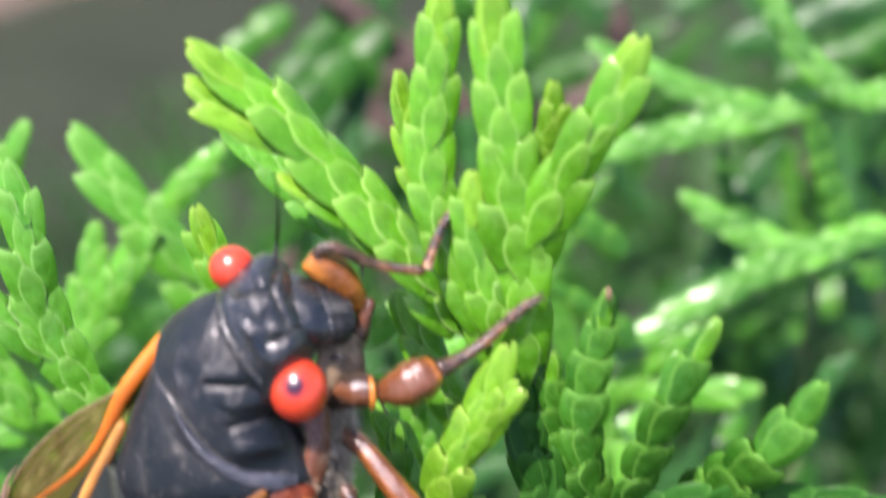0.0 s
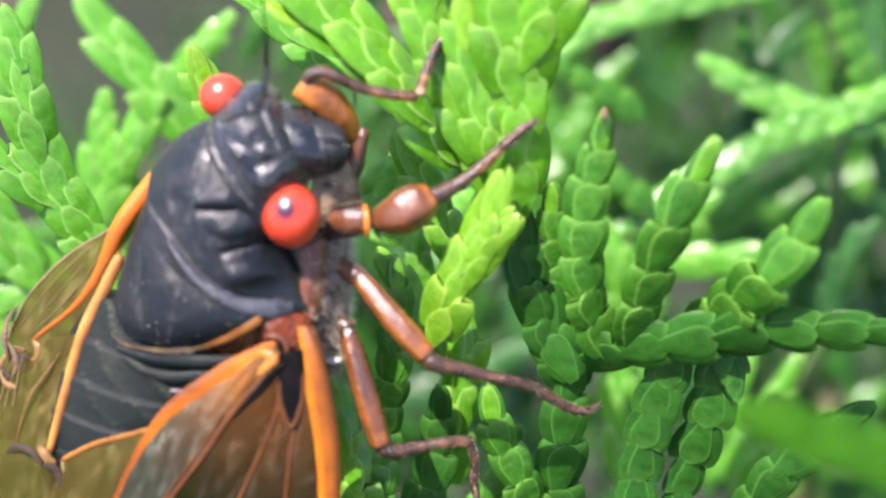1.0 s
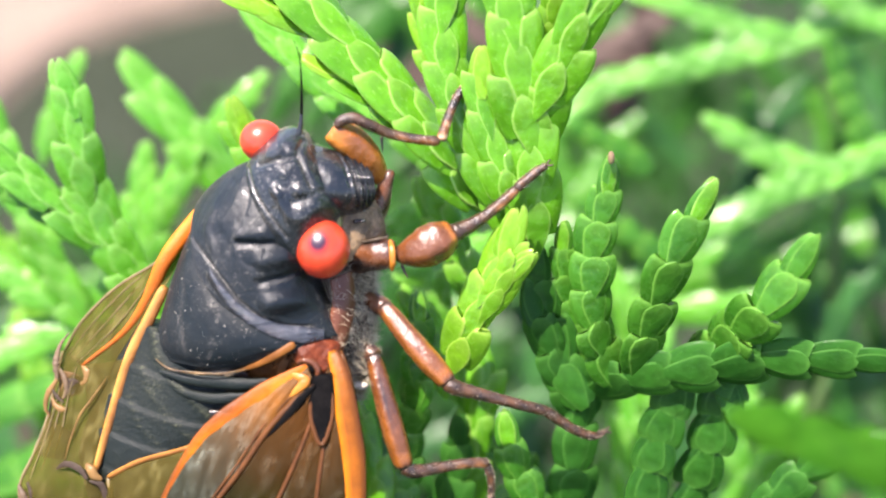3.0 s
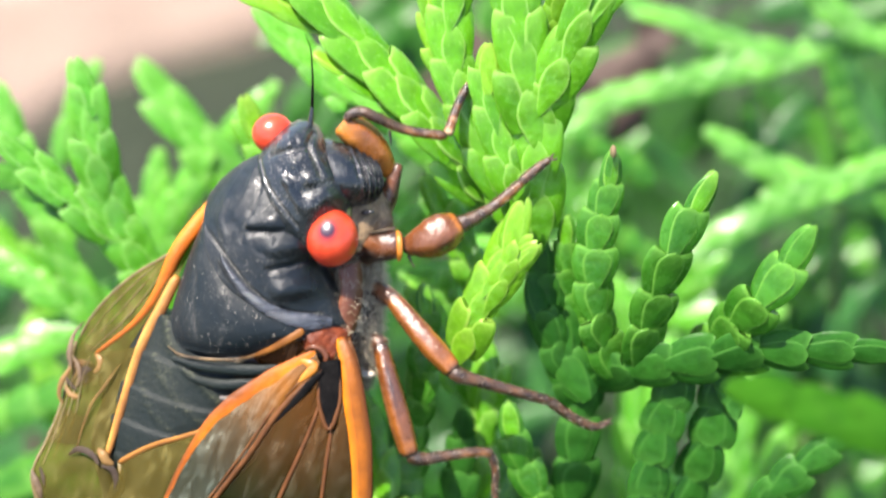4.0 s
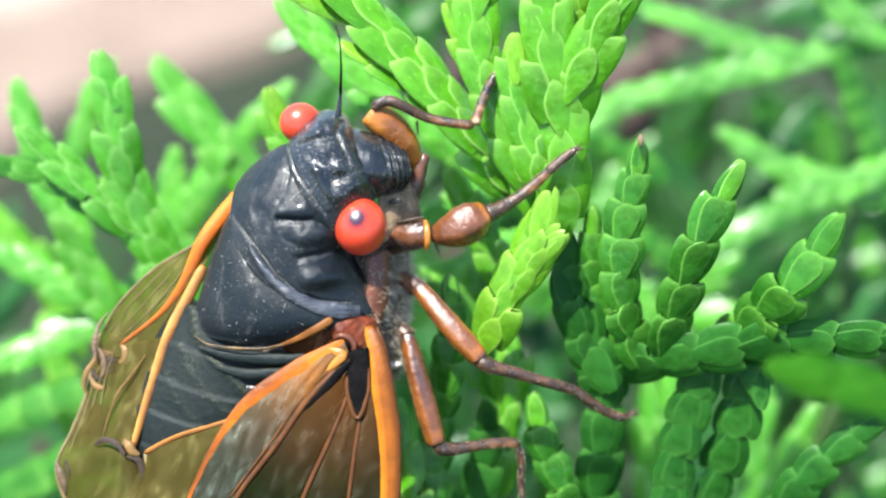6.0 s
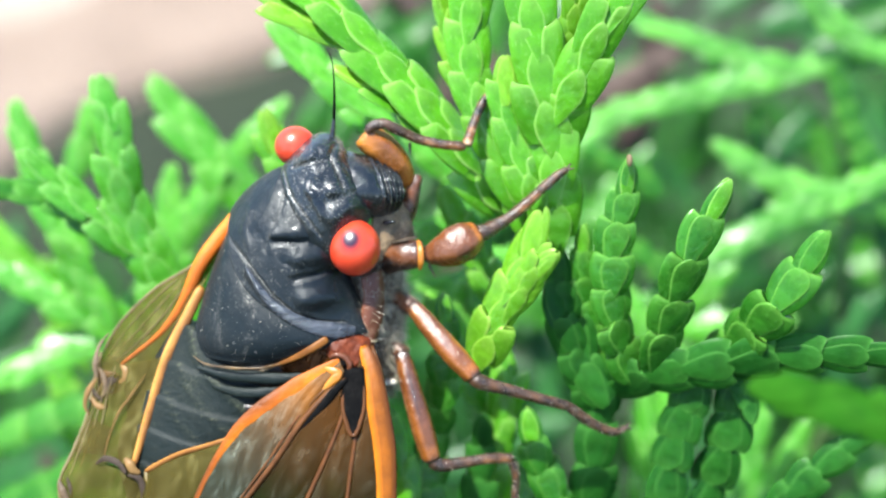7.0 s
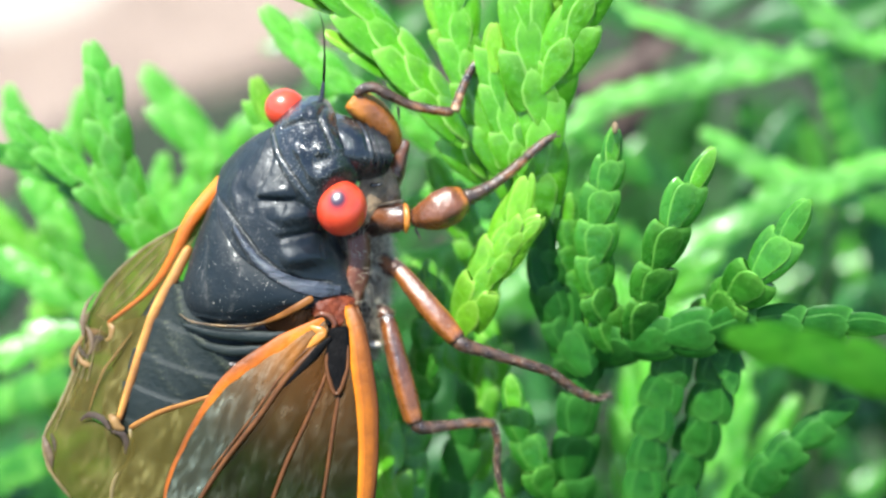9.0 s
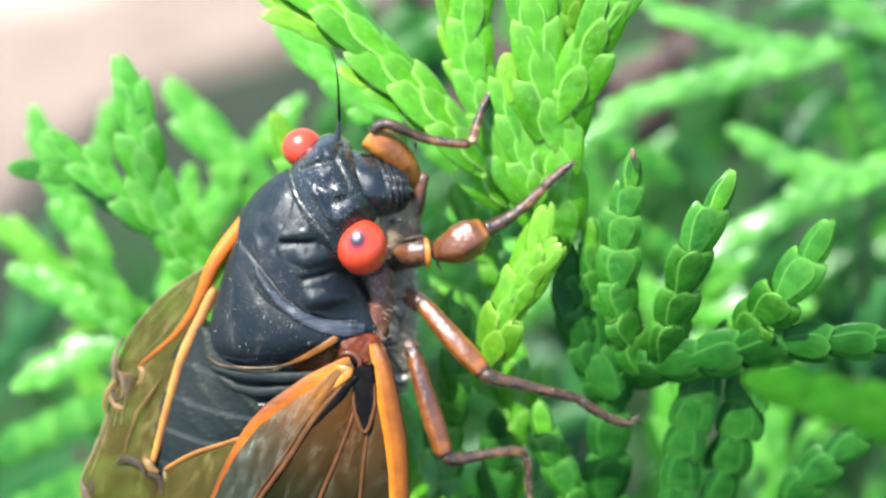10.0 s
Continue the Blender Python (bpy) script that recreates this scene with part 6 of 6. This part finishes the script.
# ---------------------------------------------------------------- the shrub that carries the sprays
def build_shrub():
    rng = random.Random(31)
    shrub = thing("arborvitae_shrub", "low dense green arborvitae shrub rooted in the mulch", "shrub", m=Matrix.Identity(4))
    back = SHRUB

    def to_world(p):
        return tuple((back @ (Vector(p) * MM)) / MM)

    crown = (95.0, 150.0, 420.0)
    part("trunk", tube("trunk", [(130, 150, -30), (125, 148, 120), (110, 150, 280), crown, (90, 150, 520)], [22, 17, 13, 9, 5], TWIG, 12, knobs=0.06), shrub, "brown flaking trunk")
    for base in (((10.47, -21.32, -10.00), (10.30, -34.61, -22.00)), ((-1.87, -22.07, -10.00), (0.96, -35.16, -24.00)), ((-18.15, -6.52, -14.00), (-12.65, -20.72, -34.00)), ((22.64, -22.36, -10.00), (24.17, -35.86, -26.00)),
                 ((-12.64, -2.16, -33.18), (-8.58, -20.94, -50.00)), ((-24.99, -8.35, -25.00), (-21.09, -30.64, -60.00)), ((39.45, 4.49, -46.00), (44.90, -33.77, -75.00)), ((38.09, -14.99, -45.00), (36.06, -48.35, -80.00)), ((-2.47, -23.07, -10.00), (2.02, -39.32, -30.00))):
        a, b = to_world(base[0]), to_world(base[1])
        mid = tuple((Vector(b) * 0.5 + Vector(crown) * 0.5) + Vector((0, -20, -10)))
        part("limb", tube("limb", [a, b, mid, crown], [0.55, 0.9, 2.0, 5.0], STEM, 8, 24, knobs=0.08), shrub)
    verts, faces = [], []
    centre = Vector((0.10, 0.10, 0.27))
    k = 0
    while k < 1500:
        d = Vector((rng.gauss(0, 1), rng.gauss(0, 1), rng.gauss(0.1, 1))).normalized()
        p = centre + Vector((d.x * 0.35, d.y * 0.33, d.z * 0.34)) * rng.uniform(0.86, 1.0)
        if p.z < 0.03:
            continue
        k += 1
        up = (d + Vector((rng.gauss(0, 0.4), rng.gauss(0, 0.4), 0.7))).normalized()
        side = up.cross(Vector((rng.gauss(0, 1), rng.gauss(0, 1), rng.gauss(0, 1)))).normalized()
        flat = up.cross(side)
        for fan in (-0.8, -0.4, 0.0, 0.4, 0.8):
            way = (up + side * fan).normalized()
            across = way.cross(flat).normalized()
            length = rng.uniform(0.022, 0.036) * (1 - 0.35 * abs(fan))
            for j in range(7):
                c = p + way * length * (j / 6)
                w, l, h = 0.0020, length / 6 * 0.75, 0.0008
                b = len(verts)
                verts += [c - way * l, c + across * w, c + flat * h, c - across * w, c - flat * h, c + way * l]
                faces += [(b, b + 1, b + 2), (b, b + 2, b + 3), (b, b + 3, b + 4), (b, b + 4, b + 1),
                          (b + 5, b + 2, b + 1), (b + 5, b + 3, b + 2), (b + 5, b + 4, b + 3), (b + 5, b + 1, b + 4)]
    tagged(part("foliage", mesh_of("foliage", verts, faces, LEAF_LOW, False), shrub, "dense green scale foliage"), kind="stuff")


build_shrub()


# ---------------------------------------------------------------- what moves
def motions():
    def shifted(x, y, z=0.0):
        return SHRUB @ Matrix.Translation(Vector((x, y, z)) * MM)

    still = [(t, shifted(0, 0)) for t in (0.0, 2.2, 5.7, 7.5, 8.0)]
    walk(swaying, still + [(8.5, shifted(-0.6, 0.6)), (9.0, shifted(0, -0.1)), (9.5, shifted(0.3, 0.4)), (10.0, shifted(0.7, 1.9))])
    walk(softer, still[:3] + [(7.0, shifted(-0.3, 0.1)), (8.0, shifted(-0.2, -0.5)), (8.5, shifted(0.3, 0.4)), (9.0, shifted(-0.3, -1.2)),
                              (9.5, shifted(-0.3, -0.6)), (10.0, shifted(-0.4, 0.1))])


motions()
